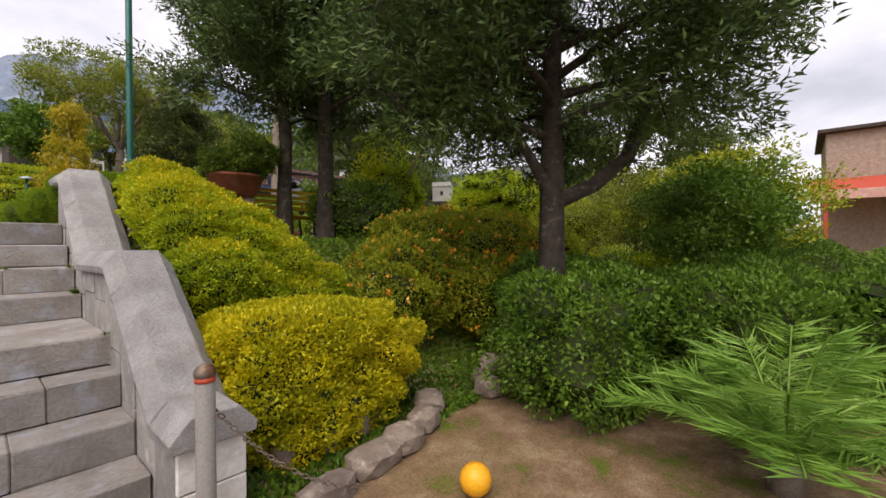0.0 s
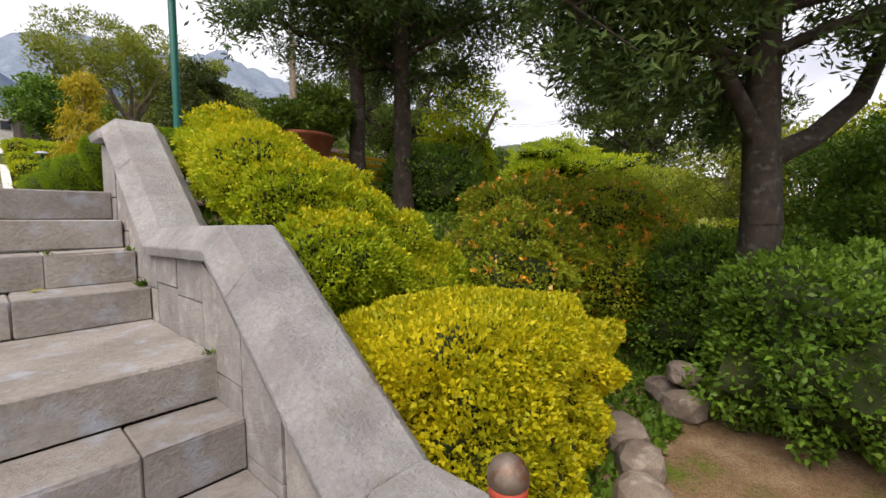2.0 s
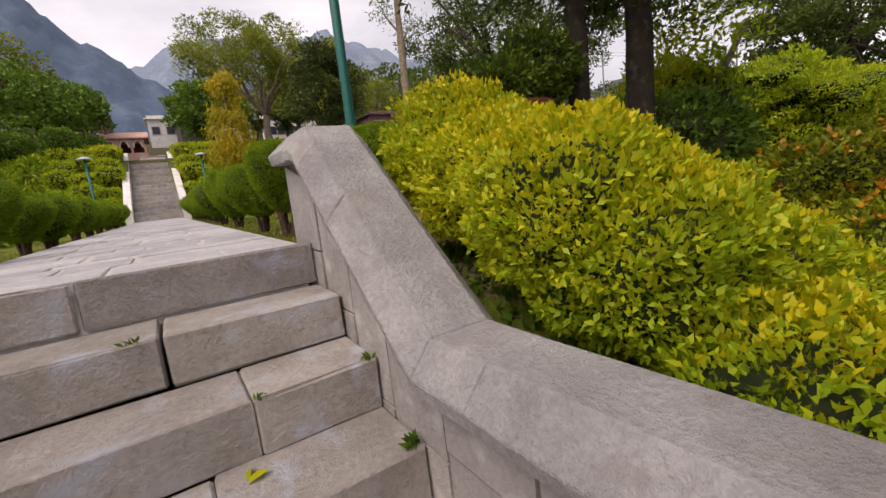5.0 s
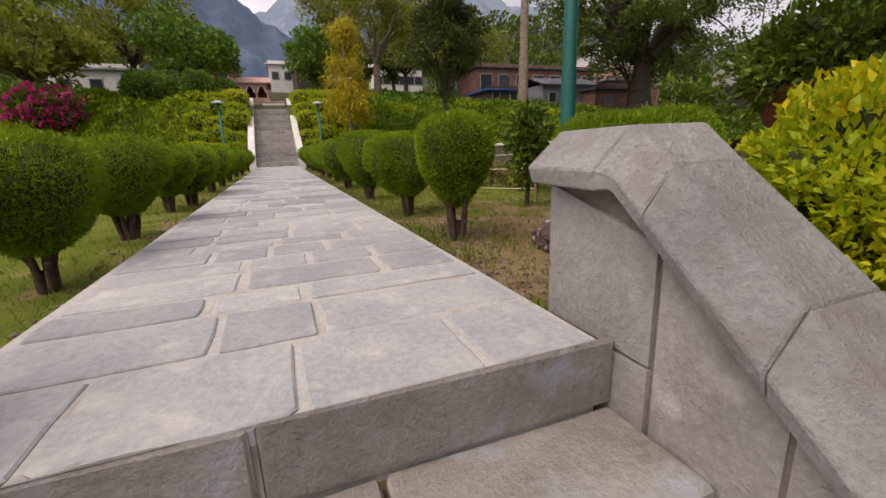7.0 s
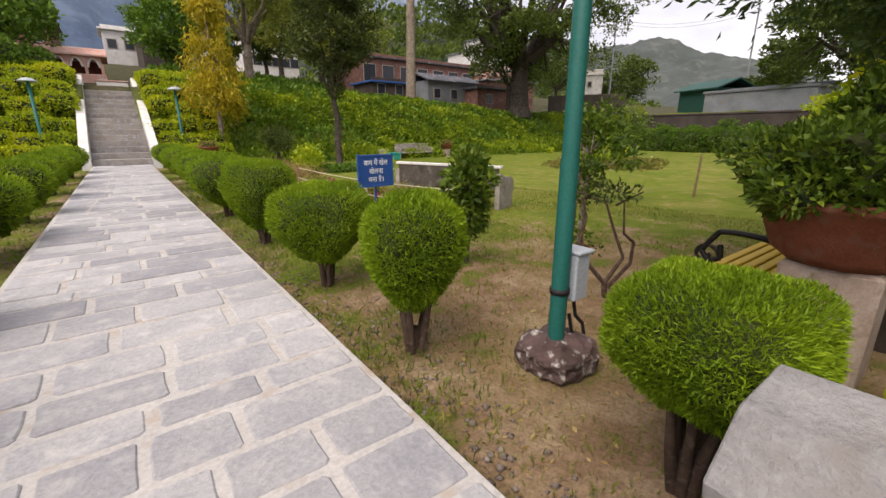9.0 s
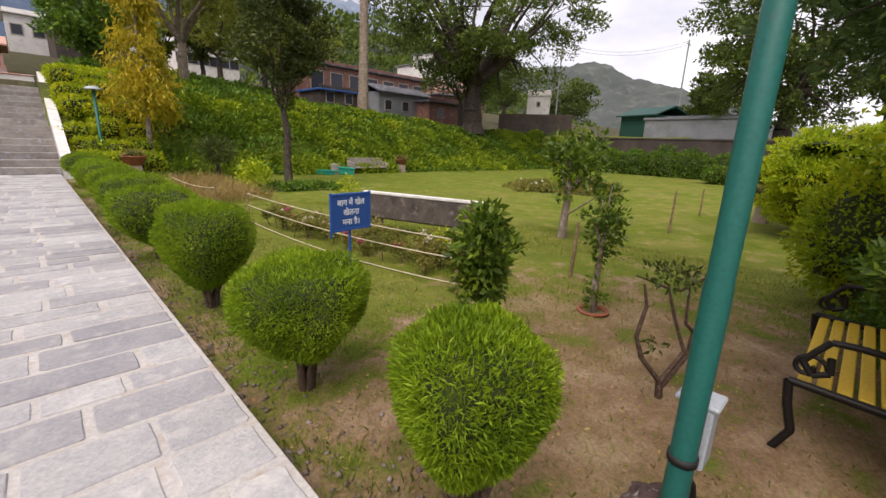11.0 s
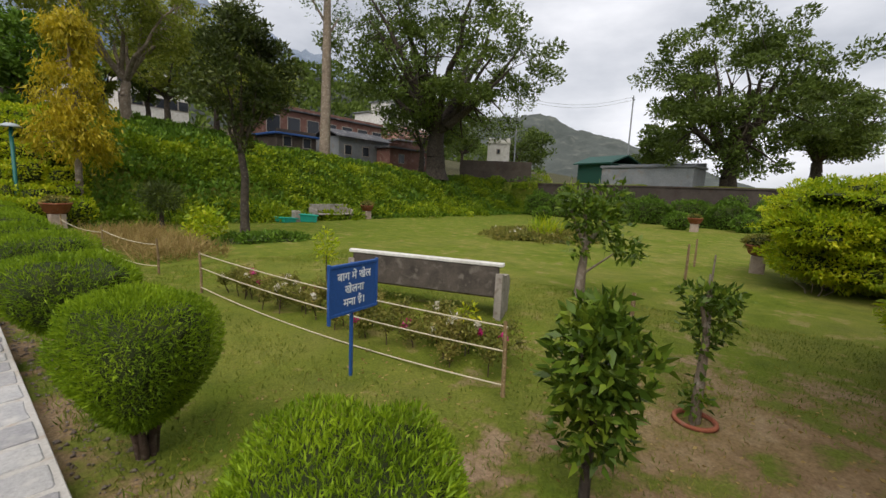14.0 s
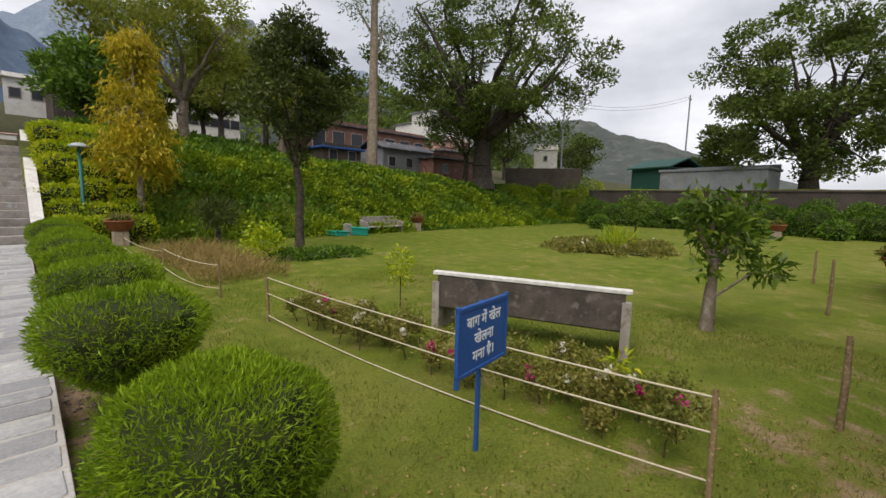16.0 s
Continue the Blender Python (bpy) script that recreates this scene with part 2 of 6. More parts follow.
M_POST = painted("grey_post_paint", (0.25, 0.235, 0.22), 0.7, 0.0, (0.18, 0.1, 0.06), 0.6)
M_YELLOWSLAT = painted("yellow_slat_paint", (0.55, 0.36, 0.025), 0.55, 0.0, (0.25, 0.2, 0.1), 0.66)
M_BLUE = painted("blue_sign_enamel", (0.022, 0.085, 0.30), 0.4, 0.0, (0.12, 0.14, 0.2), 0.68)
M_LETTER = painted("white_lettering", (0.72, 0.76, 0.82), 0.6)
M_GREENTANK = painted("turquoise_plastic", (0.01, 0.33, 0.25), 0.45)
M_GREENSHED = painted("green_shed_sheet", (0.018, 0.075, 0.06), 0.6)
M_ROPE = painted("cotton_rope", (0.52, 0.46, 0.33), 0.9)
M_STICK = rough_stone("bamboo_stick", (0.16, 0.10, 0.05), (0.30, 0.21, 0.11), (0.4, 0.33, 0.2), 18, 0.4, 0.8, 0.3)
M_GLASS = painted("dark_window_glass", (0.03, 0.035, 0.045), 0.15)
M_ROOFDARK = rough_stone("dark_tarpaulin_roof", (0.03, 0.032, 0.04), (0.09, 0.09, 0.1), (0.2, 0.2, 0.2), 0.7, 0.2, 0.7, 0.3)
M_BLUETARP = painted("blue_tarpaulin", (0.03, 0.09, 0.28), 0.5)
M_BALL = painted("yellow_plastic_ball", (0.75, 0.36, 0.02), 0.35, 0.0, (0.6, 0.25, 0.02), 0.55)

L_DURANTA = leafy("golden_hedge_leaves", (0.30, 0.34, 0.012), (0.58, 0.52, 0.014), (0.78, 0.63, 0.018), 0.5, 0.42, 1.1)
L_LIME = leafy("lime_hedge_leaves", (0.17, 0.28, 0.012), (0.37, 0.46, 0.016), (0.64, 0.60, 0.022), 0.5, 0.42, 0.9)
L_THUJA = leafy("clipped_conifer_leaves", (0.10, 0.18, 0.008), (0.19, 0.30, 0.010), (0.30, 0.42, 0.016), 0.6, 0.3, 3.0)
L_DARK = leafy("dark_hedge_leaves", (0.05, 0.105, 0.012), (0.105, 0.20, 0.019), (0.19, 0.31, 0.03), 0.5, 0.3, 1.5)
L_CYPRESS = leafy("dark_conifer_foliage", (0.045, 0.08, 0.024), (0.085, 0.145, 0.04), (0.15, 0.22, 0.055), 0.6, 0.25, 0.9)
L_BROAD = leafy("broad_tree_leaves", (0.055, 0.085, 0.016), (0.10, 0.15, 0.026), (0.17, 0.225, 0.04), 0.5, 0.3, 0.3)
L_DEEP = leafy("deep_green_leaves", (0.03, 0.045, 0.012), (0.06, 0.085, 0.016), (0.12, 0.145, 0.028), 0.45, 0.25, 0.8)
L_GLOSSY = leafy("glossy_shrub_leaves", (0.045, 0.085, 0.012), (0.09, 0.155, 0.016), (0.23, 0.30, 0.03), 0.35, 0.3, 4.0)
L_BANK = leafy("bank_creeper_leaves", (0.08, 0.14, 0.009), (0.19, 0.285, 0.013), (0.37, 0.43, 0.019), 0.5, 0.3, 0.4, 2.2)
L_YELLOWTREE = leafy("yellowing_tree_leaves", (0.24, 0.22, 0.014), (0.44, 0.35, 0.018), (0.58, 0.44, 0.022), 0.5, 0.35, 0.8)
L_FEATHER = leafy("pale_feathery_leaves", (0.12, 0.16, 0.02), (0.21, 0.25, 0.03), (0.33, 0.34, 0.05), 0.5, 0.35, 0.5)
L_LANTANA = leafy("lantana_leaves", (0.15, 0.20, 0.013), (0.28, 0.34, 0.02), (0.46, 0.46, 0.026), 0.5, 0.3, 1.3)
L_PALM = leafy("palm_leaflets", (0.10, 0.22, 0.03), (0.19, 0.36, 0.05), (0.34, 0.48, 0.12), 0.45, 0.3, 1.5)
L_GRASS = leafy("grass_blades", (0.08, 0.12, 0.014), (0.15, 0.19, 0.02), (0.28, 0.27, 0.045), 0.6, 0.3, 0.7)
L_DRY = leafy("dry_grass_blades", (0.22, 0.15, 0.05), (0.34, 0.24, 0.09), (0.44, 0.34, 0.14), 0.7, 0.3, 1.5)
L_ROSE = leafy("rose_leaves", (0.10, 0.12, 0.02), (0.21, 0.21, 0.04), (0.38, 0.30, 0.09), 0.5, 0.3, 2.0)
# near-black leaf tone that stands in for shade deep in the foliage
L_INNER = leafy("shade_dark_core", (0.016, 0.024, 0.008), (0.032, 0.044, 0.012), (0.055, 0.062, 0.02), 0.9, 0.0, 6.0)
F_ORANGE = leafy("orange_flowers", (0.8, 0.26, 0.01), (0.85, 0.42, 0.04), (0.85, 0.62, 0.22), 0.6, 0.3, 2)
F_MAGENTA = leafy("magenta_flowers", (0.4, 0.01, 0.12), (0.55, 0.02, 0.2), (0.65, 0.1, 0.3), 0.6, 0.3, 2)
F_WHITE = leafy("cream_flowers", (0.6, 0.55, 0.4), (0.75, 0.7, 0.6), (0.8, 0.76, 0.7), 0.6, 0.3, 2)


# ---- building helpers ----
rng = np.random.default_rng(7)


def np_mesh(name, v, f):
    """A mesh from an array of places and an array of faces with one number of corners."""
    v, f = np.asarray(v, np.float32), np.asarray(f, np.int32)
    me = bpy.data.meshes.new(name)
    me.vertices.add(len(v))
    me.vertices.foreach_set("co", v.ravel())
    k = f.shape[1]
    me.loops.add(f.size)
    me.loops.foreach_set("vertex_index", f.ravel())
    me.polygons.add(len(f))
    me.polygons.foreach_set("loop_start", np.arange(0, f.size, k, dtype=np.int32))
    me.update(calc_edges=True)
    return me


def thing(name, x, y, z, label, category, group="", kind="", turn=0.0):
    ob = new(name)
    ob.matrix_basis = pose(x, y, z, 0, 0, turn)
    return tagged(ob, label, category, group, kind)


def part(name, data, mat, parent=None, label="", at=None):
    if isinstance(data, bmesh.types.BMesh):
        me = bpy.data.meshes.new(name)
        data.to_mesh(me)
        data.free()
        data = me
    if mat is not None and not data.materials:
        data.materials.append(mat)
    ob = new(name, data)
    if parent is not None:
        ob.parent = parent
    if at is not None:
        ob.matrix_basis = at
    return tagged(ob, label)


def box(bm, x0, x1, y0, y1, z0, z1, bevel=0.0):
    r = bmesh.ops.create_cube(bm, size=1)
    bmesh.ops.transform(bm, matrix=Matrix.Translation(((x0 + x1) / 2, (y0 + y1) / 2, (z0 + z1) / 2)) @ Matrix.Diagonal((x1 - x0, y1 - y0, z1 - z0, 1)), verts=r["verts"])
    if bevel:
        es = list({e for v in r["verts"] for e in v.link_edges})
        bmesh.ops.bevel(bm, geom=es, offset=bevel, segments=1, affect="EDGES")
    return bm


def box_bm(*a, bevel=0.0):
    return box(bmesh.new(), *a, bevel=bevel)


def slab(poly, z0, z1, chamfer=0.008):
    """A stone with the outline poly, its upper edge chamfered."""
    n = len(poly)
    c = np.mean(poly, axis=0)
    p = np.asarray(poly, float)
    d = c - p
    d = d / np.maximum(np.linalg.norm(d, axis=1, keepdims=True), 1e-6)
    inner = p + d * chamfer * 1.4
    v = [(*q, z0) for q in p] + [(*q, z1 - chamfer) for q in p] + [(*q, z1) for q in inner]
    f = [tuple(range(2 * n, 3 * n))]
    for k in range(n):
        j = (k + 1) % n
        f += [(k, j, n + j, n + k), (n + k, n + j, 2 * n + j, 2 * n + k)]
    me = bpy.data.meshes.new("stone")
    me.from_pydata(v, [], f)
    return me


def prism(profile, x0, x1, axis="x"):
    """A profile of (y, z) places drawn out from x0 to x1."""
    n = len(profile)
    bm = bmesh.new()
    a = [bm.verts.new((x0, *q)) for q in profile]
    b = [bm.verts.new((x1, *q)) for q in profile]
    bm.faces.new(a)
    bm.faces.new(b[::-1])
    for k in range(n):
        j = (k + 1) % n
        bm.faces.new((a[j], a[k], b[k], b[j]))
    bmesh.ops.recalc_face_normals(bm, faces=bm.faces)
    return bm


def tubes(segs, sides=6):
    """Tapered limbs: rows of (start, end, radius at start, radius at end)."""
    vs, fs, k = [], [], 0
    ang = np.linspace(0, 2 * np.pi, sides, endpoint=False)
    for p, q, r0, r1 in segs:
        p, q = np.asarray(p, float), np.asarray(q, float)
        d = q - p
        d = d / max(np.linalg.norm(d), 1e-6)
        u = np.cross(d, (0.31, 0.87, 0.38))
        u = u / max(np.linalg.norm(u), 1e-6)
        w = np.cross(d, u)
        ring = np.outer(np.cos(ang), u) + np.outer(np.sin(ang), w)
        vs += [p + ring * r0, q + ring * r1]
        for a in range(sides):
            b = (a + 1) % sides
            fs.append((k + a, k + b, k + sides + b, k + sides + a))
        k += 2 * sides
    me = np_mesh("limbs", np.concatenate(vs), np.array(fs))
    me.polygons.foreach_set("use_smooth", np.ones(len(fs), bool))
    return me


def wire(points, r, sides=5):
    return tubes([(points[k], points[k + 1], r, r) for k in range(len(points) - 1)], sides)


def turned(profile, sides=24):
    """A lathe: (radius, height) rows turned about z."""
    v, f = [], []
    for r, z in profile:
        for a in range(sides):
            t = 2 * math.pi * a / sides
            v.append((r * math.cos(t), r * math.sin(t), z))
    for k in range(len(profile) - 1):
        for a in range(sides):
            b = (a + 1) % sides
            f.append((k * sides + a, k * sides + b, (k + 1) * sides + b, (k + 1) * sides + a))
    me = bpy.data.meshes.new("turned")
    me.from_pydata(v, [], f)
    me.polygons.foreach_set("use_smooth", np.ones(len(f), bool))
    return me


def unit(a):
    return a / np.maximum(np.linalg.norm(a, axis=1, keepdims=True), 1e-9)


def leaf_mesh(p, n, length, width, spread=0.7, rise=0.0, bend=0.25, oval=False):
    """One small folded blade at each place p, pointing about along n; oval ones have a rounder outline."""
    k = len(p)
    a = unit(n + rng.normal(0, spread, (k, 3)) + np.array((0, 0, rise)))
    s = unit(np.cross(a, rng.normal(0, 1, (k, 3))))
    up = np.cross(a, s)
    size = rng.uniform(0.6, 1.25, (k, 1))
    ln, wd = length * size, width * size
    if oval:
        q = [(0.0, 0.0), (0.25, 0.42), (0.6, 0.5), (1.0, 0.0), (0.6, -0.5), (0.25, -0.42)]
        v = np.stack([p + a * ln * t + s * wd * w + up * ln * (abs(w) * 0.25 - bend * t * t) for t, w in q], axis=1).reshape(-1, 3)
        return np_mesh("leaves", v, np.arange(6 * k).reshape(k, 6))
    mid = p + a * ln * 0.45
    v = np.stack([p, mid + s * wd * 0.5 + up * ln * bend * 0.3, p + a * ln - up * ln * bend, mid - s * wd * 0.5 + up * ln * bend * 0.3], axis=1).reshape(-1, 3)
    f = np.arange(4 * k).reshape(k, 4)
    return np_mesh("leaves", v, f)


def lumps(d, amount, freq, seed):
    g = np.random.default_rng(seed)
    out = np.zeros(len(d))
    for k in range(7):
        w = g.normal(0, freq, 3)
        out += np.sin(d @ w + g.uniform(0, 6.28))
    return 1 + amount * out / 2.6


def blob(c, r, count, boxy=2.0, rough=0.08, freq=4.0, seed=1, deep=0.3, low=-1.0):
    """Places and outward directions near the skin of a rounded or boxy lump."""
    d = unit(rng.normal(0, 1, (int(count), 3)))
    d = d[d[:, 2] > low]
    q = d / (np.abs(d) ** boxy).sum(axis=1, keepdims=True) ** (1 / boxy)
    k = lumps(q, rough, freq, seed) * (1 - deep * rng.random(len(q)) ** 2.2)
    p = q * k[:, None] * np.asarray(r) + np.asarray(c)
    nrm = unit(np.sign(q) * np.abs(q) ** (boxy - 1) / np.asarray(r))
    return p, nrm


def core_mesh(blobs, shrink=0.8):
    """A solid core for a bush, coloured dark for the shade under its leaves."""
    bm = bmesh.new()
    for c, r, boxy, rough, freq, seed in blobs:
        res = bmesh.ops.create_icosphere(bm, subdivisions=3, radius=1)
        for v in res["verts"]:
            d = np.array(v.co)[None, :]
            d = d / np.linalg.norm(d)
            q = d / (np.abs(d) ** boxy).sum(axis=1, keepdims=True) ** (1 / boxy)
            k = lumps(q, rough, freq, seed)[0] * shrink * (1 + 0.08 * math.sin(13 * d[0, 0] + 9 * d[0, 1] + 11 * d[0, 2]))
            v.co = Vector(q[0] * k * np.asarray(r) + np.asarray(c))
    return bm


def clump_stems(x, y, height, r, seed):
    g = np.random.default_rng(seed)
    out = []
    for k in range(4):
        p = np.array((x + g.normal(0, 0.02), y + g.normal(0, 0.02), -0.15))
        for j in range(3):
            q = p + np.array((g.normal(0, 0.07), g.normal(0, 0.07), height / 3))
            out.append((p, q, r * (1 - 0.2 * j), r * (0.8 - 0.2 * j)))
            p = q
    return tubes(out, 5)


def bush(name, base, blobs, per_m2, leaf, mat, label, category="bush", group="", stems=None, stem_mat=None, flowers=None, spread=0.7, rise=0.0, deep=0.3, shrink=0.8, oval=False, tips=None):
    """A bush or hedge: stems, a core coloured as shade, leaves in the lumps given relative to its base, and flowers if
    any.
    """
    ob = thing(name, *base, label, category, group)
    for k, (sx, sy) in enumerate(stems or ()):
        part("stem", clump_stems(sx, sy, 0.36, 0.018, k + 3), stem_mat or M_BARK, ob)
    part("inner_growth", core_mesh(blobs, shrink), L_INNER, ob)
    ps, ns = [], []
    for c, r, boxy, rough, freq, seed in blobs:
        area = 4 * math.pi * ((r[0] * r[1]) ** 1.6 / 3 + (r[0] * r[2]) ** 1.6 / 3 + (r[1] * r[2]) ** 1.6 / 3) ** (1 / 1.6)
        p, n = blob(c, r, max(60, per_m2 * area), boxy, rough, freq, seed, deep)
        ps.append(p)
        ns.append(n)
    p, n = np.concatenate(ps), np.concatenate(ns)
    if tips:
        young = (n[:, 2] + rng.normal(0, 0.25, len(n)) > tips[1])
        part("young_growth", leaf_mesh(p[young] + n[young] * 0.01, n[young], leaf[0], leaf[1], spread, rise, 0.25, oval), tips[0], ob, "bright golden young leaves")
        p, n = p[~young], n[~young]
    part("crown", leaf_mesh(p, n, leaf[0], leaf[1], spread, rise, 0.25, oval), mat, ob)
    if flowers:
        count, size, fmat = flowers
        k = rng.choice(len(p), count)
        q = np.repeat(p[k] + n[k] * leaf[0] * 0.7, 6, axis=0) + rng.normal(0, size * 0.3, (count * 6, 3))
        part("blossom", leaf_mesh(q, np.repeat(n[k], 6, axis=0), size, size * 0.8, 0.9), fmat, ob)
    return ob


def grow(base, height, r0, levels, splits, spread, seed, first=0.35, lean=(0, 0), shrink=0.72, lift=0.25):
    """A trunk with limbs; gives the limb rows and the places of the twigs' ends."""
    g = np.random.default_rng(seed)
    segs, tips = [], []

    def limb(p, d, ln, r, lev):
        n = 3
        q = np.array(p, float)
        d = np.array(d, float)
        for k in range(n):
            d = d + g.normal(0, 0.10 if lev == levels else 0.2, 3) + np.array((0, 0, lift * 0.25 if lev < levels else 0))
            d = d / np.linalg.norm(d)
            e = q + d * ln / n
            segs.append((q, e, r * (1 - 0.25 * k / n), r * (1 - 0.25 * (k + 1) / n)))
            q = e
            if lev <= 1 or (lev == 2 and k == 2):
                tips.append(q.copy())
        if lev == 0:
            return
        a0 = g.uniform(0, 6.28)
        for k in range(splits):
            a = a0 + 6.283 * k / splits + g.normal(0, 0.35)
            side = np.array((math.cos(a), math.sin(a), 0)) * spread * g.uniform(0.6, 1.25)
            nd = d * 0.75 + side + np.array((0, 0, lift * g.uniform(0, 1)))
            limb(q, nd / np.linalg.norm(nd), ln * shrink * g.uniform(0.75, 1.15), r * 0.6, lev - 1)

    limb(base, (lean[0], lean[1], 1), height * first, r0, levels)
    segs.insert(0, (np.array(base) + (0, 0, -0.3), np.array(base) + (0, 0, 0.25 * r0), r0 * 1.6, r0 * 1.05))
    return segs, np.array(tips)


def tree(name, base, height, r0, levels, splits, spread, seed, leaf, per_tip, cloud, mat, label, bark=None, first=0.35, lean=(0, 0), shrink=0.72, lift=0.25, group="", flat=0.7, leaf_spread=1.0, rise=0.0):
    ob = thing(name, *base, label, "tree", group)
    segs, tips = grow((0, 0, 0), height, r0, levels, splits, spread, seed, first, lean, shrink, lift)
    part("trunk", tubes(segs, 7), bark or M_BARK, ob)
    g = np.random.default_rng(seed + 50)
    p = np.repeat(tips, per_tip, axis=0)
    off = np.clip(g.normal(0, 1, (len(p), 3)), -1.9, 1.9) * np.array((cloud, cloud, cloud * flat)) * 0.55
    n = unit(off + np.array((0, 0, 0.2)))
    part("crown", leaf_mesh(p + off, n, leaf[0], leaf[1], leaf_spread, rise), mat, ob)
    return ob


def clump_tree(name, base, fork, centre, radii, limbs, clumps, clump_r, leaves, leaf, r0, mat, label, seed, bark=None, group="", lean=(0.0, 0.0), inner=0.3, rise=0.0):
    """A tree whose main limbs rise from a fork and carry leafy clumps all through an uneven crown."""
    g = np.random.default_rng(seed)
    ob = thing(name, *base, label, "tree", group)
    c, r = np.array(centre, float), np.array(radii, float)
    fk = np.array((lean[0], lean[1], fork), float)
    segs = [(np.array((0, 0, -0.4)), np.array((0, 0, 0.12 * fork)), r0 * 1.5, r0 * 1.1)]
    a = np.array((0, 0, 0.12 * fork))
    for k in range(3):
        b = a + (fk - a) / (3 - k) + g.normal(0, 0.02 * fork, 3) * (k < 2)
        segs.append((a, b, r0 * (1.1 - 0.1 * k), r0 * (1.0 - 0.1 * k)))
        a = b
    nodes = []
    for k in range(limbs):
        d = np.array((math.cos(2.4 * k), math.sin(2.4 * k), g.uniform(-0.35, 1.0)))
        end = c + d / np.linalg.norm(d) * r * g.uniform(0.6, 0.8)
        p, rad = fk.copy(), r0 * g.uniform(0.4, 0.6)
        mid = (fk + end) / 2 + np.array((0, 0, -0.1)) * r[2] + g.normal(0, 0.06, 3) * r
        pts = [fk * (1 - t) ** 2 + 2 * mid * t * (1 - t) + end * t * t + g.normal(0, 0.02, 3) * r * (t > 0) for t in np.linspace(0, 1, 7)]
        for j in range(6):
            segs.append((pts[j], pts[j + 1], rad * (1 - 0.14 * j), rad * (0.86 - 0.14 * j)))
            if j > 0:
                nodes.append((pts[j + 1], rad * (0.86 - 0.14 * j)))
    npos = np.array([q for q, _ in nodes])
    ps, ns = [], []
    for k in range(clumps):
        d = unit(g.normal(0, 1, (1, 3)))[0]
        cc = c + d * r * (inner + (1 - inner) * g.random() ** 0.5) * lumps(d[None], 0.12, 3, seed)[0]
        j = int(np.argmin(np.linalg.norm(npos - cc, axis=1)))
        q = npos[j]
        m = (q + cc) / 2 + g.normal(0, 0.08, 3) * clump_r
        segs += [(q, m, nodes[j][1] * 0.45, nodes[j][1] * 0.3), (m, cc, nodes[j][1] * 0.3, nodes[j][1] * 0.12)]
        rr = clump_r * g.uniform(0.65, 1.2)
        n = int(leaves * g.uniform(0.7, 1.2))
        off = unit(g.normal(0, 1, (n, 3))) * (0.25 + 0.75 * g.random((n, 1)) ** 0.6) * rr * np.array((1, 1, 0.62))
        ps.append(cc + off)
        ns.append(unit(off + np.array((0, 0, 0.3 * rr))))
    part("trunk", tubes(segs, 7), bark or M_BARK, ob)
    part("crown", leaf_mesh(np.concatenate(ps), np.concatenate(ns), leaf[0], leaf[1], 0.7, rise, 0.3), mat, ob)
    return ob


# ---- ground ----
STAIR_L, STAIR_R, PATH_R = -0.75, 1.0, 0.95
LAWN, LOW, RISE = -0.14, -1.76, 0.22


def smooth(t):
    t = np.clip(t, 0, 1)
    return t * t * (3 - 2 * t)


def ground_z(x, y):
    x, y = np.asarray(x, float), np.asarray(y, float)
    z = LOW + (LAWN - LOW) * smooth((y + 2.9) / 2.7)
    z = z + 3.3 * (1 - 0.26 * smooth((x - 9) / 20)) * smooth((y - 19.3) / 5.6) + np.clip(y - 26, 0, 130) * 0.15
    z = np.where((x > 33.3) & (y > -1), np.maximum(z, LAWN + 2.7 * smooth((x - 33.4) / 0.5)), z)
    z = z + 0.025 * np.sin(1.7 * x + 0.6) * np.sin(1.3 * y) + 0.012 * np.sin(5.1 * x) * np.sin(4.3 * y + 1)
    inside = (x > -0.93) & (x < 1.18)
    z = np.where(inside & (y > -3.45) & (y < 0.36), LOW - 0.15, z)
    z = np.where((x > -0.74) & (x < 0.94) & (y > -0.1) & (y < 25), -0.25, z)
    return z


gx = np.concatenate([[-4000, -1500, -500, -200, -100, -60, -40, -25, -15], np.arange(-10, -1.0, 0.5), [-0.95, -0.92, -0.76, -0.73, 0.1, 0.93, 0.96, 0.99, 1.15, 1.2, 1.3], np.arange(1.5, 12, 0.25), np.arange(12, 34, 1.0), [33.4, 33.7, 34, 36, 40, 50, 70, 100, 200, 500, 1500, 4000]])
gy = np.concatenate([[-4000, -1500, -500, -200, -80, -40, -20], np.arange(-12, -3.6, 0.4), [-3.47, -3.43], np.arange(-3.2, 0.3, 0.2), [0.34, 0.38], np.arange(0.6, 12, 0.25), np.arange(12, 27, 0.6), [27, 30, 40, 60, 90, 120, 156, 200, 400, 1000, 4000]])
gx, gy = np.unique(np.round(gx, 3)), np.unique(np.round(gy, 3))
GX, GY = np.meshgrid(gx, gy, indexing="ij")
gv = np.stack([GX, GY, ground_z(GX, GY)], axis=-1).reshape(-1, 3)
ni, nj = len(gx), len(gy)
ii, jj = np.meshgrid(np.arange(ni - 1), np.arange(nj - 1), indexing="ij")
q0 = (ii * nj + jj).ravel()
gme = np_mesh("ground", gv, np.stack([q0, q0 + nj, q0 + nj + 1, q0 + 1], axis=1))
gme.polygons.foreach_set("use_smooth", np.ones(len(gme.polygons), bool))
tagged(part("ground", gme, M_GROUND), "green lawn with worn reddish soil beside the path", "ground", kind="structure")

# ---- mountains and far hills ----


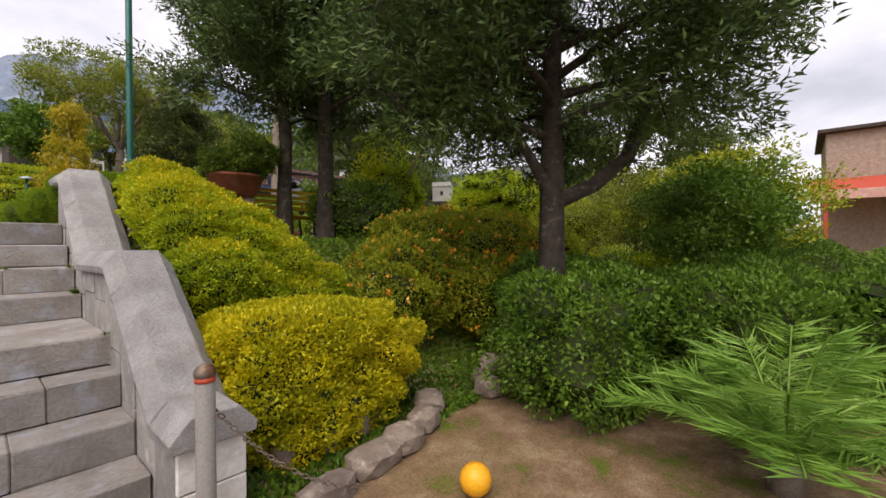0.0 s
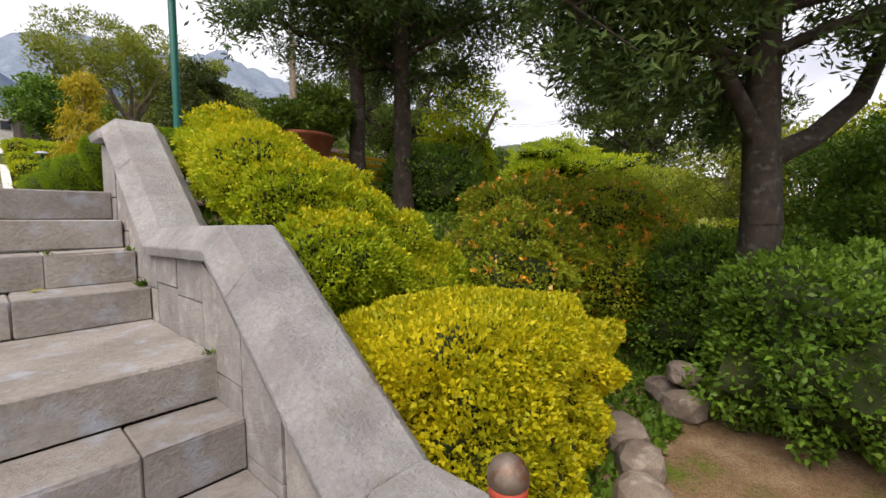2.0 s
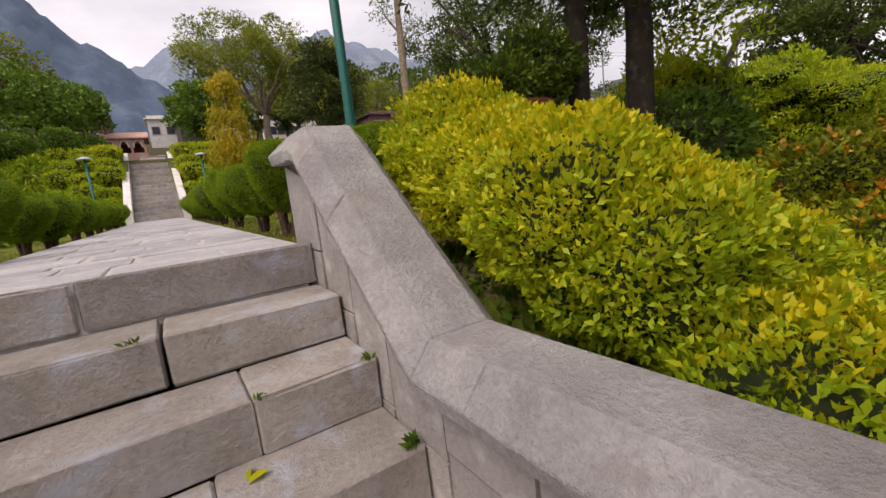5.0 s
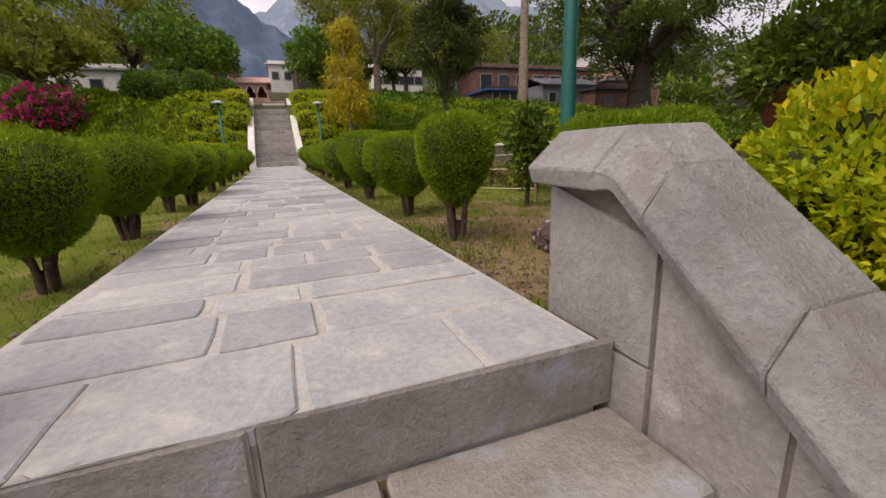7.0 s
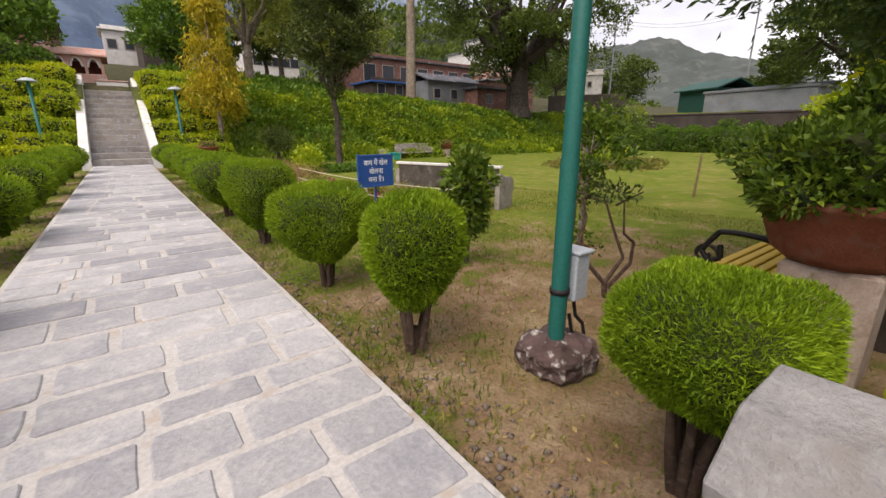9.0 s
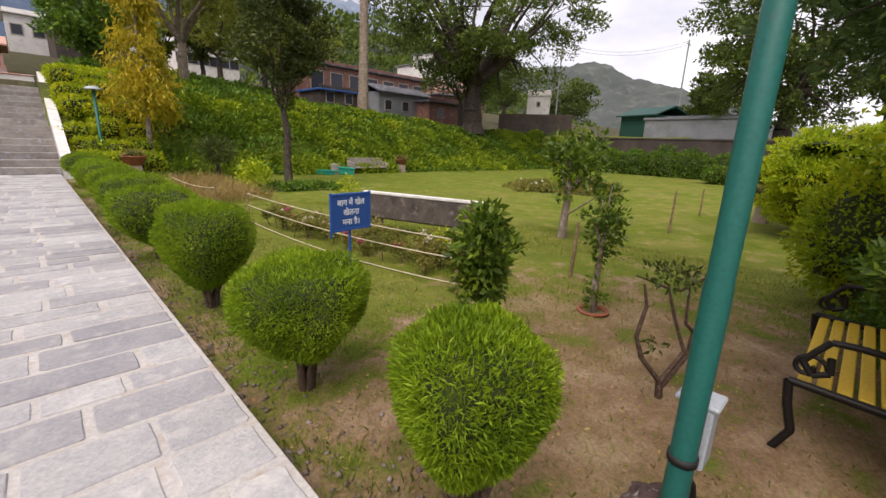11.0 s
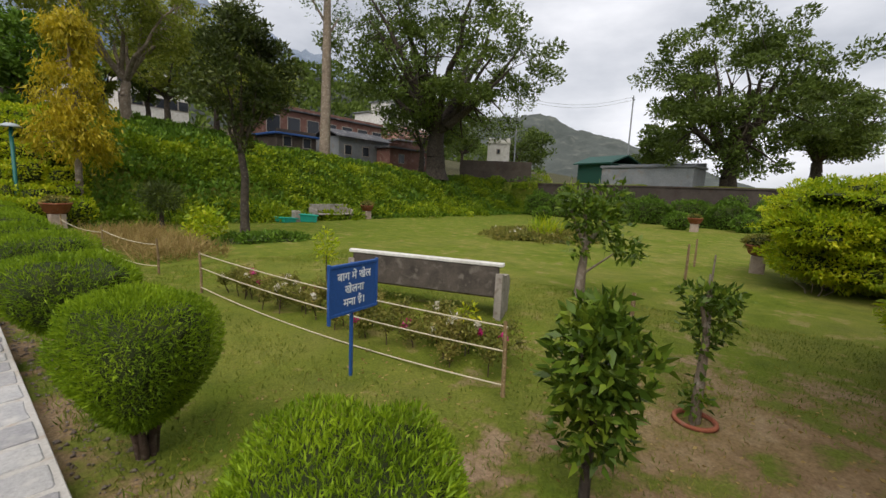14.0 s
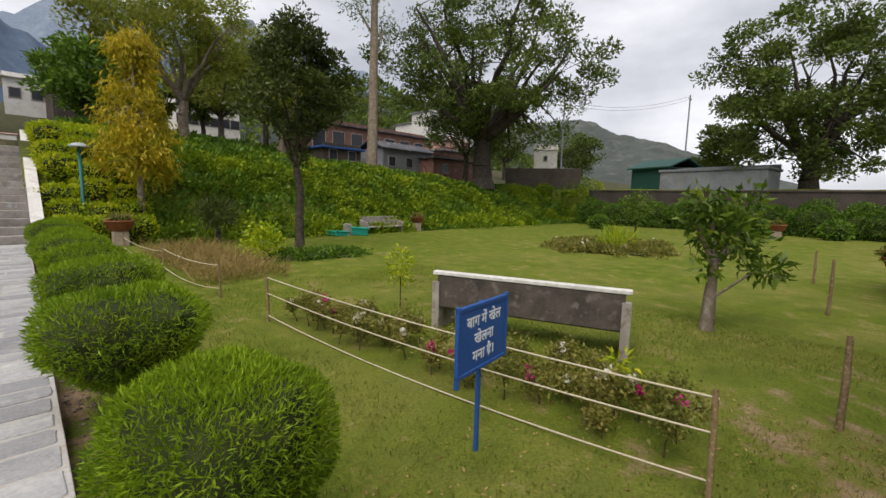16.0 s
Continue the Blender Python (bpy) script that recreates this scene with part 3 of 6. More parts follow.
def ridge(name, along, start, end, at, height, depth, mat, label, seed):
    g = np.random.default_rng(seed)
    n = 140
    s = np.linspace(start, end, n)
    h = height(s) * (1 + 0.0 * s)
    for k in range(5):
        f = 0.012 * 1.9 ** k * (300 / at)
        h = h + 0.02 * height(s) / 1.35 ** k * np.sin(f * 6 * s + g.uniform(0, 6.28))
    rows = []
    for t in np.linspace(0, 1, 24):
        z = h * t ** 0.8 + (0 if t in (0, 1) else 1) * g.normal(0, 0.012, n) * h
        d = at - depth * (1 - t)
        rows.append(np.stack([s, np.full(n, d), z], axis=1) if along == "x" else np.stack([np.full(n, d), s, z], axis=1))
    v = np.concatenate(rows)
    a, b = np.meshgrid(np.arange(23), np.arange(n - 1), indexing="ij")
    q = (a * n + b).ravel()
    return tagged(part(name, np_mesh(name, v, np.stack([q, q + 1, q + n + 1, q + n], axis=1)), mat), label, "mountain", kind="structure")


# distance haze is painted into these colours: blue, pale blue and greyed green
M_MOUNT = rough_stone("far_forest_blue_haze", (0.052, 0.082, 0.135), (0.085, 0.122, 0.18), (0.105, 0.145, 0.205), 0.012, 0.1, 1.0, 0)
M_MOUNT2 = rough_stone("far_forest_pale_haze", (0.15, 0.195, 0.26), (0.21, 0.25, 0.315), (0.24, 0.28, 0.34), 0.01, 0.1, 1.0, 0)
M_HILL = rough_stone("scrubby_hill_hazed", (0.05, 0.06, 0.055), (0.085, 0.098, 0.09), (0.11, 0.118, 0.105), 0.05, 0.3, 1.0, 0)
def slope_height(s):
    return (34 + 0.04 * s - np.clip(s - 95, 0, 90) * 0.28) * (0.2 + 0.8 * smooth((np.abs(s - 3) - 6) / 36))


ridge("backdrop_mountain", "x", -900, 260, 900, lambda s: 250 + np.where(s < 0, -0.75 * s, 0) - 40 * np.exp(-((s - 60) / 60) ** 2), 420, M_MOUNT, "forested mountain ridge under low cloud, haze painted in blue", 3)
ridge("backdrop_mountain_far", "x", -700, 1800, 1400, lambda s: np.maximum(520 - 0.12 * np.abs(s - 520) - 0.0006 * np.clip(300 - s, 0, 1000) ** 2, 120), 500, M_MOUNT2, "distant mountain ridge with mist painted in pale blue", 5)
ridge("backdrop_hill", "y", -40, 330, 300, lambda s: np.clip(12 + (s - 20) * 0.37, 8, 62), 140, M_HILL, "scrubby grey-green hill beyond the town, greyed with painted haze", 8)
ridge("backdrop_wooded_slope", "x", -60, 190, 130, slope_height, 60, M_HILL, "wooded hillside behind the houses", 9)

# ---- path ----
pathway = thing("path", 0, 0, 0, "pale grey stone-paved garden path with wide mortar joints", "path", kind="structure")
part("mortar_bed", box_bm(STAIR_L, PATH_R, 0.02, 19.2, -0.3, -0.003, bevel=0.004), M_MORTAR, pathway)
y = 0.0
row = 0
g = np.random.default_rng(11)
while y < 19.0:
    dy = g.uniform(0.23, 0.36) if y > 0.01 else 0.4
    x = STAIR_L + 0.02
    gap = 0.022 if row == 0 else g.uniform(0.03, 0.055)
    while x < PATH_R - 0.1:
        w = min(g.uniform(0.30, 0.70), PATH_R - 0.01 - x)
        if PATH_R - 0.01 - (x + w) < 0.25:
            w = PATH_R - 0.01 - x
        e = lambda: g.uniform(-0.007, 0.007)
        c = g.uniform(0.008, 0.022)
        xa, xb, ya, yb = x + gap / 2, x + w - gap / 2, y + gap / 2, y + dy - gap / 2
        poly = [(xa + c, ya + e() * 0.6), ((2 * xa + xb) / 3, ya + e()), ((xa + 2 * xb) / 3, ya + e()), (xb - c, ya + e() * 0.6), (xb + e() * 0.5, ya + c), (xb + e(), (ya + yb) / 2), (xb + e() * 0.5, yb - c),
                (xb - c, yb + e() * 0.6), ((xa + 2 * xb) / 3, yb + e()), ((2 * xa + xb) / 3, yb + e()), (xa + c, yb + e() * 0.6), (xa + e() * 0.5, yb - c), (xa + e(), (ya + yb) / 2), (xa + e() * 0.5, ya + c)]
        part("paving_stone", slab(poly, -0.05, 0.001 + g.uniform(0, 0.006), 0.005), M_PAVE, pathway)
        x += w
    y += dy
    row += 1

# ---- near stairs ----
stairs = thing("stairs", 0, 0, LOW, "weathered grey stone garden steps with a landing and chipped blocks", "stairs", kind="structure")
LEVELS = [(0.0, 0.0, 0.36), (-1, -0.335, 0.0), (-2, -0.67, -0.335), (-3, -1.01, -0.67), (-4, -2.11, -1.01), (-5, -2.43, -2.11), (-6, -2.76, -2.43), (-7, -3.09, -2.76)]
part("stair_core", prism([(0.36, 0.0), (0.36, -0.035)] + [q for k, a, b in LEVELS for q in ((a + 0.04, k * RISE - 0.035), (a + 0.04, (k - 1) * RISE - 0.035))] + [(0.36, -7.16 * RISE - 0.3)], STAIR_L, STAIR_R), M_JOINT, stairs)
g = np.random.default_rng(5)
for k, front, back in LEVELS:
    top = k * RISE - LOW
    x = STAIR_L
    n = 0
    while x < STAIR_R - 0.05:
        w = g.uniform(0.42, 0.85)
        if STAIR_R - (x + w) < 0.3:
            w = STAIR_R - x
        gp = 0.007 if k >= -1 else 0.0015
        bm = box_bm(x + gp, x + w - gp, front + g.uniform(-0.006, 0.006), back + 0.01 if k else 0.02, top - RISE + gp, top + g.uniform(-0.004, 0.004), bevel=0.010)
        for v in bm.verts:
            v.co += Vector((0, g.normal(0, 0.004), g.normal(0, 0.003)))
        part("step_block", bm, M_STEP, stairs)
        x += w
        n += 1
# ---- stair side walls ----
PROFILE = [(-3.57, -1.11), (-3.2, -1.11), (-2.11, -0.265), (-1.035, -0.28), (0.02, 0.60), (0.36, 0.60)]


def coping_z(y):
    return float(np.interp(y, [p[0] for p in PROFILE], [p[1] for p in PROFILE]))


def coping_section(y, z, s):
    """Cross-section of the coping at y: vertical edge, bevel, flat top; s mirrors it."""
    o = 0.066 if y > 0.02 else 0.036
    x = lambda v: (STAIR_R + STAIR_L) / 2 + s * (v - (STAIR_R + STAIR_L) / 2)
    return [(x(1.0 - o), y, z - 0.17), (x(0.99 - o), y, z - 0.115), (x(1.05), y, z), (x(1.30), y, z), (x(1.36 + o), y, z - 0.115), (x(1.35 + o), y, z - 0.17)]


def coping_stone(y0, y1, s, g):
    bm = bmesh.new()
    ys = [y0 + 0.001] + [p[0] for p in PROFILE if y0 + 0.02 < p[0] < y1 - 0.02] + [y1 - 0.001]
    rings = []
    for yy in ys:
        rings.append([bm.verts.new(Vector(c) + Vector((g.normal(0, 0.003), 0, g.normal(0, 0.002)))) for c in coping_section(yy, coping_z(yy), s)])
    for a, b in zip(rings, rings[1:]):
        for k in range(6):
            bm.faces.new((a[k], a[(k + 1) % 6], b[(k + 1) % 6], b[k]))
    bm.faces.new(rings[0])
    bm.faces.new(rings[-1][::-1])
    bmesh.ops.recalc_face_normals(bm, faces=bm.faces)
    bmesh.ops.bevel(bm, geom=[e for e in bm.edges if e.calc_face_angle(0) > 0.3], offset=0.005, segments=1, affect="EDGES")
    return bm


def side_wall(name, s):
    g = np.random.default_rng(21)
    mid = (STAIR_R + STAIR_L) / 2
    w = thing(name, 0, 0, 0, "grey dressed-stone stair wall with a bevelled stone coping", "wall", kind="structure")
    prof = [(-3.5, LOW - 0.3), (0.32, LOW - 0.3)] + [(min(max(a, -3.5), 0.32), b - 0.168) for a, b in PROFILE[::-1]]
    xs = sorted((mid + s * (1.012 - mid), mid + s * (1.34 - mid)))
    part("wall_core", prism(prof, *xs), M_JOINT, w)
    cuts = [-3.57, -3.2, -2.36, -1.33, -1.035, -0.42, -0.1, 0.05, 0.36]
    for a, b in zip(cuts, cuts[1:]):
        part("coping_stone", coping_stone(a, b, s, g), M_COPING, w)
    # face blocks, in courses that follow the slope of the steps
    y = -3.5
    while y < 0.30:
        ln = min(g.uniform(0.3, 0.5), 0.33 - y)
        if 0.33 - y - ln < 0.15:
            ln = 0.33 - y
        z = LOW - 0.1
        course = 0
        while True:
            za, zb = coping_z(max(y, -3.56)) - 0.172, coping_z(min(y + ln, 0.4)) - 0.172
            top = min(za, zb)
            if z >= max(za, zb) - 0.03:
                break
            h = g.uniform(0.26, 0.34)
            last = z + h > top - 0.12
            zt0, zt1 = (za, zb) if last else (z + h, z + h)
            x0, x1 = sorted((mid + s * (0.996 + g.uniform(0, 0.010) - mid), mid + s * (1.03 - mid)))
            bm = prism([(y + 0.007, z + 0.007), (y + ln - 0.007, z + 0.007), (y + ln - 0.007, zt1 - 0.005), (y + 0.007, zt0 - 0.005)], x0, x1)
            part("wall_block", bm, M_WALL, w)
            if last:
                break
            z += h
            course += 1
        y += ln
    for yy, sgn in ((0.36, 1), (-3.5, -1)):
        zt = coping_z(yy) - 0.172
        z = -0.2 if sgn > 0 else LOW - 0.1
        while z < zt - 0.05:
            h = min(0.34, zt - z)
            x0, x1 = sorted((mid + s * (1.0 - mid), mid + s * (1.35 - mid)))
            part("end_block", box_bm(x0, x1, yy - (0.05 if sgn > 0 else 0.02), yy - 0.02 if sgn > 0 else yy + 0.012, z + 0.004, z + h - 0.004, bevel=0.006), M_WALL if sgn > 0 else M_WHITE, w)
            z += h
    return w


side_wall("stair_wall_right", 1)
side_wall("stair_wall_left", -1)

# ---- far stairs ----
far = thing("far_stairs", 0, 19.2, 0, "long grey stone flight between whitewashed side walls", "stairs", kind="structure")
NF = 15
for k in range(NF):
    part("step", box_bm(STAIR_L, STAIR_R, k * 0.43, NF * 0.43 + 0.6, k * 0.21, (k + 1) * 0.21, bevel=0.01), M_STEP, far)
for xa, xb in ((STAIR_L - 0.28, STAIR_L - 0.004), (STAIR_R + 0.004, STAIR_R + 0.28)):
    part("side_wall", prism([(-0.25, -0.3), (-0.25, 0.5), (0.0, 0.55), (6.5, 3.62), (7.1, 3.62), (7.1, -0.3)], xa, xb), M_WHITE, far)

# ---- right boundary ----
bw = thing("boundary_wall", 33.2, 0, LAWN, "old brown stone boundary wall behind the hedge", "wall", kind="structure")
part("masonry", box_bm(0, 0.4, -1.0, 19.0, -0.2, 2.5, bevel=0.02), M_GREYWALL, bw)
part("wall_coping", box_bm(-0.06, 0.46, -1.0, 19.0, 2.5, 2.62, bevel=0.02), M_GREYWALL, bw)


# ---- vegetation by the stairs ----
def B(c, r, boxy=2.6, rough=0.1, freq=4.0, seed=1):
    return (c, r, boxy, rough, freq, seed)


# upper golden hedge running down the slope beside the wall
hz = float(ground_z(2.2, -0.8))


def rel(base, rows):
    """Lumps given by their places in the world, made relative to a base."""
    return [(tuple(np.subtract(c, base)), r, boxy, rough, freq, seed) for c, r, boxy, rough, freq, seed in rows]


HB = (2.2, -0.8, hz)


def hedge_top(x, y):
    """The clipped top of the golden hedge, falling down the slope and away from the stairs."""
    return 0.74 - 0.449 * (x - 1.83) + 0.358 * (y + 0.21) - 0.9 * max(0.0, -1.25 - y) ** 1.3 - 0.3 * max(0.0, x - 2.5) ** 1.3


lumps_of_hedge = [B((x + 0.07 * math.sin(9 * x + 5 * y), y + 0.07 * math.sin(7 * y + 3 * x), hedge_top(x, y) - 0.38), (0.40, 0.40, 0.34), 2.3, 0.10, 8, 600 + k)
                  for k, (x, y) in enumerate([(a, b) for a in (1.78, 2.2, 2.62, 3.02) for b in (-0.22, -0.62, -1.02, -1.4, -1.75) if not (a > 2.9 and b > -0.5)])]
bush("golden_hedge", HB, rel(HB, lumps_of_hedge),
    9500, (0.035, 0.018), L_LIME, "lime and golden clipped hedge on the slope beside the stairs", "hedge",
    stems=[(1.75 - 2.2, 0.1), (1.7 - 2.2, -0.6)], spread=0.85, rise=0.8, tips=(L_DURANTA, 0.9), deep=0.4)
# lower golden bush with a flat clipped top
hz = float(ground_z(2.1, -2.9))
bush("golden_bush", (2.2, -2.85, hz), [
    B((0.0, 0.1, 0.83), (0.78, 0.55, 0.24), 3.2, 0.07, 5, 12),
    B((0.35, -0.05, 0.55), (0.55, 0.45, 0.42), 2.5, 0.14, 5, 13),
    B((-0.3, -0.1, 0.5), (0.5, 0.42, 0.45), 2.5, 0.14, 5, 14),
    B((-0.15, -0.25, 0.25), (0.5, 0.3, 0.3), 2.3, 0.2, 6, 15)],
    10500, (0.034, 0.019), L_DURANTA, "golden yellow clipped bush at the foot of the slope", "bush",
    stems=[(-0.3, 0), (0.2, 0.05), (0.5, 0)], rise=0.4)
# lantana with orange flowers
hz = float(ground_z(4.4, -1.6))
bush("lantana_bush", (4.5, -1.7, hz), [
    B((0, 0, 0.28), (0.85, 0.8, 0.6), 2.2, 0.16, 5, 22),
    B((0.8, -0.7, 0.05), (0.8, 0.7, 0.6), 2.2, 0.16, 5, 23),
    B((-0.6, -0.3, 0.0), (0.5, 0.5, 0.5), 2.2, 0.18, 5, 24),
    B((0.8, 0.5, 0.75), (0.9, 0.8, 0.6), 2.2, 0.16, 5, 25), B((1.6, -0.2, 0.65), (0.9, 0.9, 0.6), 2.2, 0.16, 5, 26)],
    3000, (0.05, 0.027), L_LANTANA, "sprawling lantana bush dotted with orange and cream flowers", "bush", flowers=(900, 0.046, F_ORANGE))
# dark green hedge on the right of the lower walk
for k, (x, y, sx, sy, h) in enumerate([(4.1, -4.35, 0.75, 0.7, 1.15), (5.2, -5.5, 1.0, 0.9, 1.2), (5.9, -7.0, 1.0, 1.1, 1.25), (5.4, -3.6, 0.9, 0.8, 1.3), (7.0, -5.2, 1.2, 1.2, 1.25)]):
    z = float(ground_z(x, y))
    bush("dark_hedge", (x, y, z), [B((0, 0, h * 0.5), (sx, sy, h * 0.52), 2.4, 0.17, 6, 30 + k), B((-0.25, 0.2, h * 0.72), (sx * 0.6, sy * 0.6, h * 0.32), 2.2, 0.2, 6, 40 + k), B((0.3, -0.25, h * 0.7), (sx * 0.6, sy * 0.6, h * 0.36), 2.2, 0.2, 6, 50 + k)],
         2300, (0.05, 0.026), L_DARK, "dense dark green hedge beside the lower walk", "hedge", "hedges by the lower walk", rise=0.2)
for k, (x, y, s, h, mat, lab) in enumerate([
        (5.0, 0.3, 0.75, 0.95, L_DARK, "dark green shrub below the conifers"),
        (6.3, 0.9, 0.75, 1.45, L_LIME, "light green leafy shrub behind the conifers"), (7.6, -1.6, 1.1, 1.1, L_LANTANA, "olive green shrub on the upper bank"),
        (8.8, -3.2, 1.3, 1.2, L_LIME, "light green shrub on the upper bank"), 
        (10.5, -5.2, 1.6, 1.5, L_DARK, "broad dark shrub along the upper lawn"), (9.5, -8.5, 1.8, 1.7, L_DARK, "broad dark shrub along the lower walk"),
        (12.5, -0.6, 1.6, 1.2, L_LANTANA, "olive green shrub on the upper bank")]):
    z = float(ground_z(x, y))
    bush("shrub", (x, y, z), [B((0, 0, h * 0.55), (s, s, h * 0.55), 2.2, 0.16, 5, 60 + k), B((s * 0.4, -s * 0.3, h * 0.7), (s * 0.6, s * 0.6, h * 0.4), 2.0, 0.2, 6, 70 + k)],
         1200, (0.062, 0.03), mat, lab, "shrub", rise=0.2)

# palm in front of the hedge
def palm(x, y, z, fronds, length, label, group=""):
    g = np.random.default_rng(77)
    ob = thing("palm", x, y, z, label, "palm", group)
    part("palm_stem", turned([(0.0, -0.05), (0.1, -0.05), (0.09, 0.12), (0.05, 0.2), (0.0, 0.2)], 10), M_PALEBARK, ob)
    for k in range(fronds):
        a = 6.283 * k / fronds + g.uniform(-0.2, 0.2)
        el = g.uniform(0.55, 1.45)
        ln = length * g.uniform(0.75, 1.1)
        t = np.linspace(0, 1, 13)
        h = ln * (t * math.cos(el))
        zz = 0.15 + ln * (t * math.sin(el) - 0.3 * t ** 2.4)
        pts = np.stack([h * math.cos(a), h * math.sin(a), zz], axis=1)
        rib = part("frond", wire(pts, 0.006, 4), L_PALM, ob)
        n = 70
        s = np.linspace(0.12, 1, n)
        p = np.stack([np.interp(s, t, pts[:, j]) for j in range(3)], axis=1)
        fwd = np.array((math.cos(a), math.sin(a), 0.0))
        side = np.array((-math.sin(a), math.cos(a), 0.0))
        ps, ns = [], []
        for sg in (-1, 1):
            ps.append(p)
            ns.append(unit(side * sg * 0.9 + fwd * 0.75 + np.array((0, 0, 0.15)) + 0 * p))
        part("leaf_blade", leaf_mesh(np.concatenate(ps), np.concatenate(ns), 0.26, 0.012, 0.1, 0.1, 0.12), L_PALM, rib)
    return ob


palm(3.62, -5.85, LOW, 30, 1.15, "young feathery green palm beside the lower walk")

# edging stones, ball, post and chain
g = np.random.default_rng(9)


def stone(x, y, z, sx, sy, sz, label, group, turn=0, mat=None):
    bm = bmesh.new()
    bmesh.ops.create_icosphere(bm, subdivisions=2, radius=1)
    sd = g.integers(1000)
    for v in bm.verts:
        d = np.array(v.co)[None]
        q = d / (np.abs(d) ** 3.4).sum(axis=1, keepdims=True) ** (1 / 3.4)
        k = lumps(q, 0.09, 3, sd)[0]
        v.co = Vector(q[0] * k * np.array((sx, sy, sz)))
    ob = part("stone", bm, mat or M_ROCK, None, label)
    ob.matrix_basis = pose(x, y, z, g.uniform(-8, 8), g.uniform(-8, 8), turn)
    return tagged(ob, label, "stone", group)


for x, y, sx, sy, tn in [(1.72, -3.78, 0.2, 0.1, 8), (2.15, -3.68, 0.22, 0.13, 5), (2.5, -3.62, 0.2, 0.14, 20), (2.85, -3.5, 0.17, 0.13, 30), (3.12, -3.3, 0.16, 0.14, 50)]:
    stone(x, y, LOW + 0.05, sx, sy, 0.1, "earthy brown edging stone beside the soil walk", "edging stones", tn)
for x, y, dz, s in [(3.75, -3.55, 0.08, 0.16), (3.95, -3.35, 0.1, 0.14), (3.85, -3.5, 0.3, 0.12), (4.05, -3.6, 0.05, 0.12)]:
    stone(x, y, float(ground_z(x, y)) + dz, s, s * 0.9, s * 0.75, "loose field stone heaped under the hedge", "heaped stones", g.uniform(0, 90))
for x, y, s in [(1.75, -3.2, 0.1), (2.05, -3.25, 0.09), (2.35, -3.2, 0.11), (2.6, -3.1, 0.08)]:
    stone(x, y, float(ground_z(x, y)) + 0.12, s, s, s * 1.2, "field stone of the low bank below the golden bush", "bank stones", g.uniform(0, 90))
tagged(part("ball", turned([(0.0, -0.1), (0.05, -0.087), (0.087, -0.05), (0.1, 0), (0.087, 0.05), (0.05, 0.087), (0, 0.1)], 20), M_BALL, None, at=pose(2.33, -4.42, LOW + 0.1)), "yellow and orange plastic ball on the soil", "ball")

post = thing("chain_post", 1.07, -3.71, LOW, "grey painted post with a rounded top and rusty band", "post")
part("shaft", turned([(0.045, -0.1), (0.045, 0.86), (0.04, 0.87)], 16), M_POST, post)
part("band", turned([(0.04, 0.865), (0.047, 0.868), (0.047, 0.89), (0.04, 0.893)], 16), M_REDPAINT, post)
part("cap", turned([(0.04, 0.885), (0.05, 0.895), (0.05, 0.92), (0.036, 0.945), (0.015, 0.957), (0, 0.96)], 16), M_STEEL, post)
chain = thing("chain", 1.11, -3.72, LOW + 0.72, "rusty steel chain hanging from the post", "chain")
for k in range(26):
    t = k / 25
    p = Vector((t * 0.62, -t * 0.34, -0.95 * t + 0.42 * t * t))
    ring = wire([(0.018 * math.cos(a), 0.011 * math.sin(a), 0) for a in np.linspace(0, 2 * math.pi, 9)], 0.0045, 4)
    lk = part("link", ring, M_STEEL, chain, at=Matrix.Translation(p) @ pose(0, 0, 0, 90 if k % 2 else 0, 38, -28))


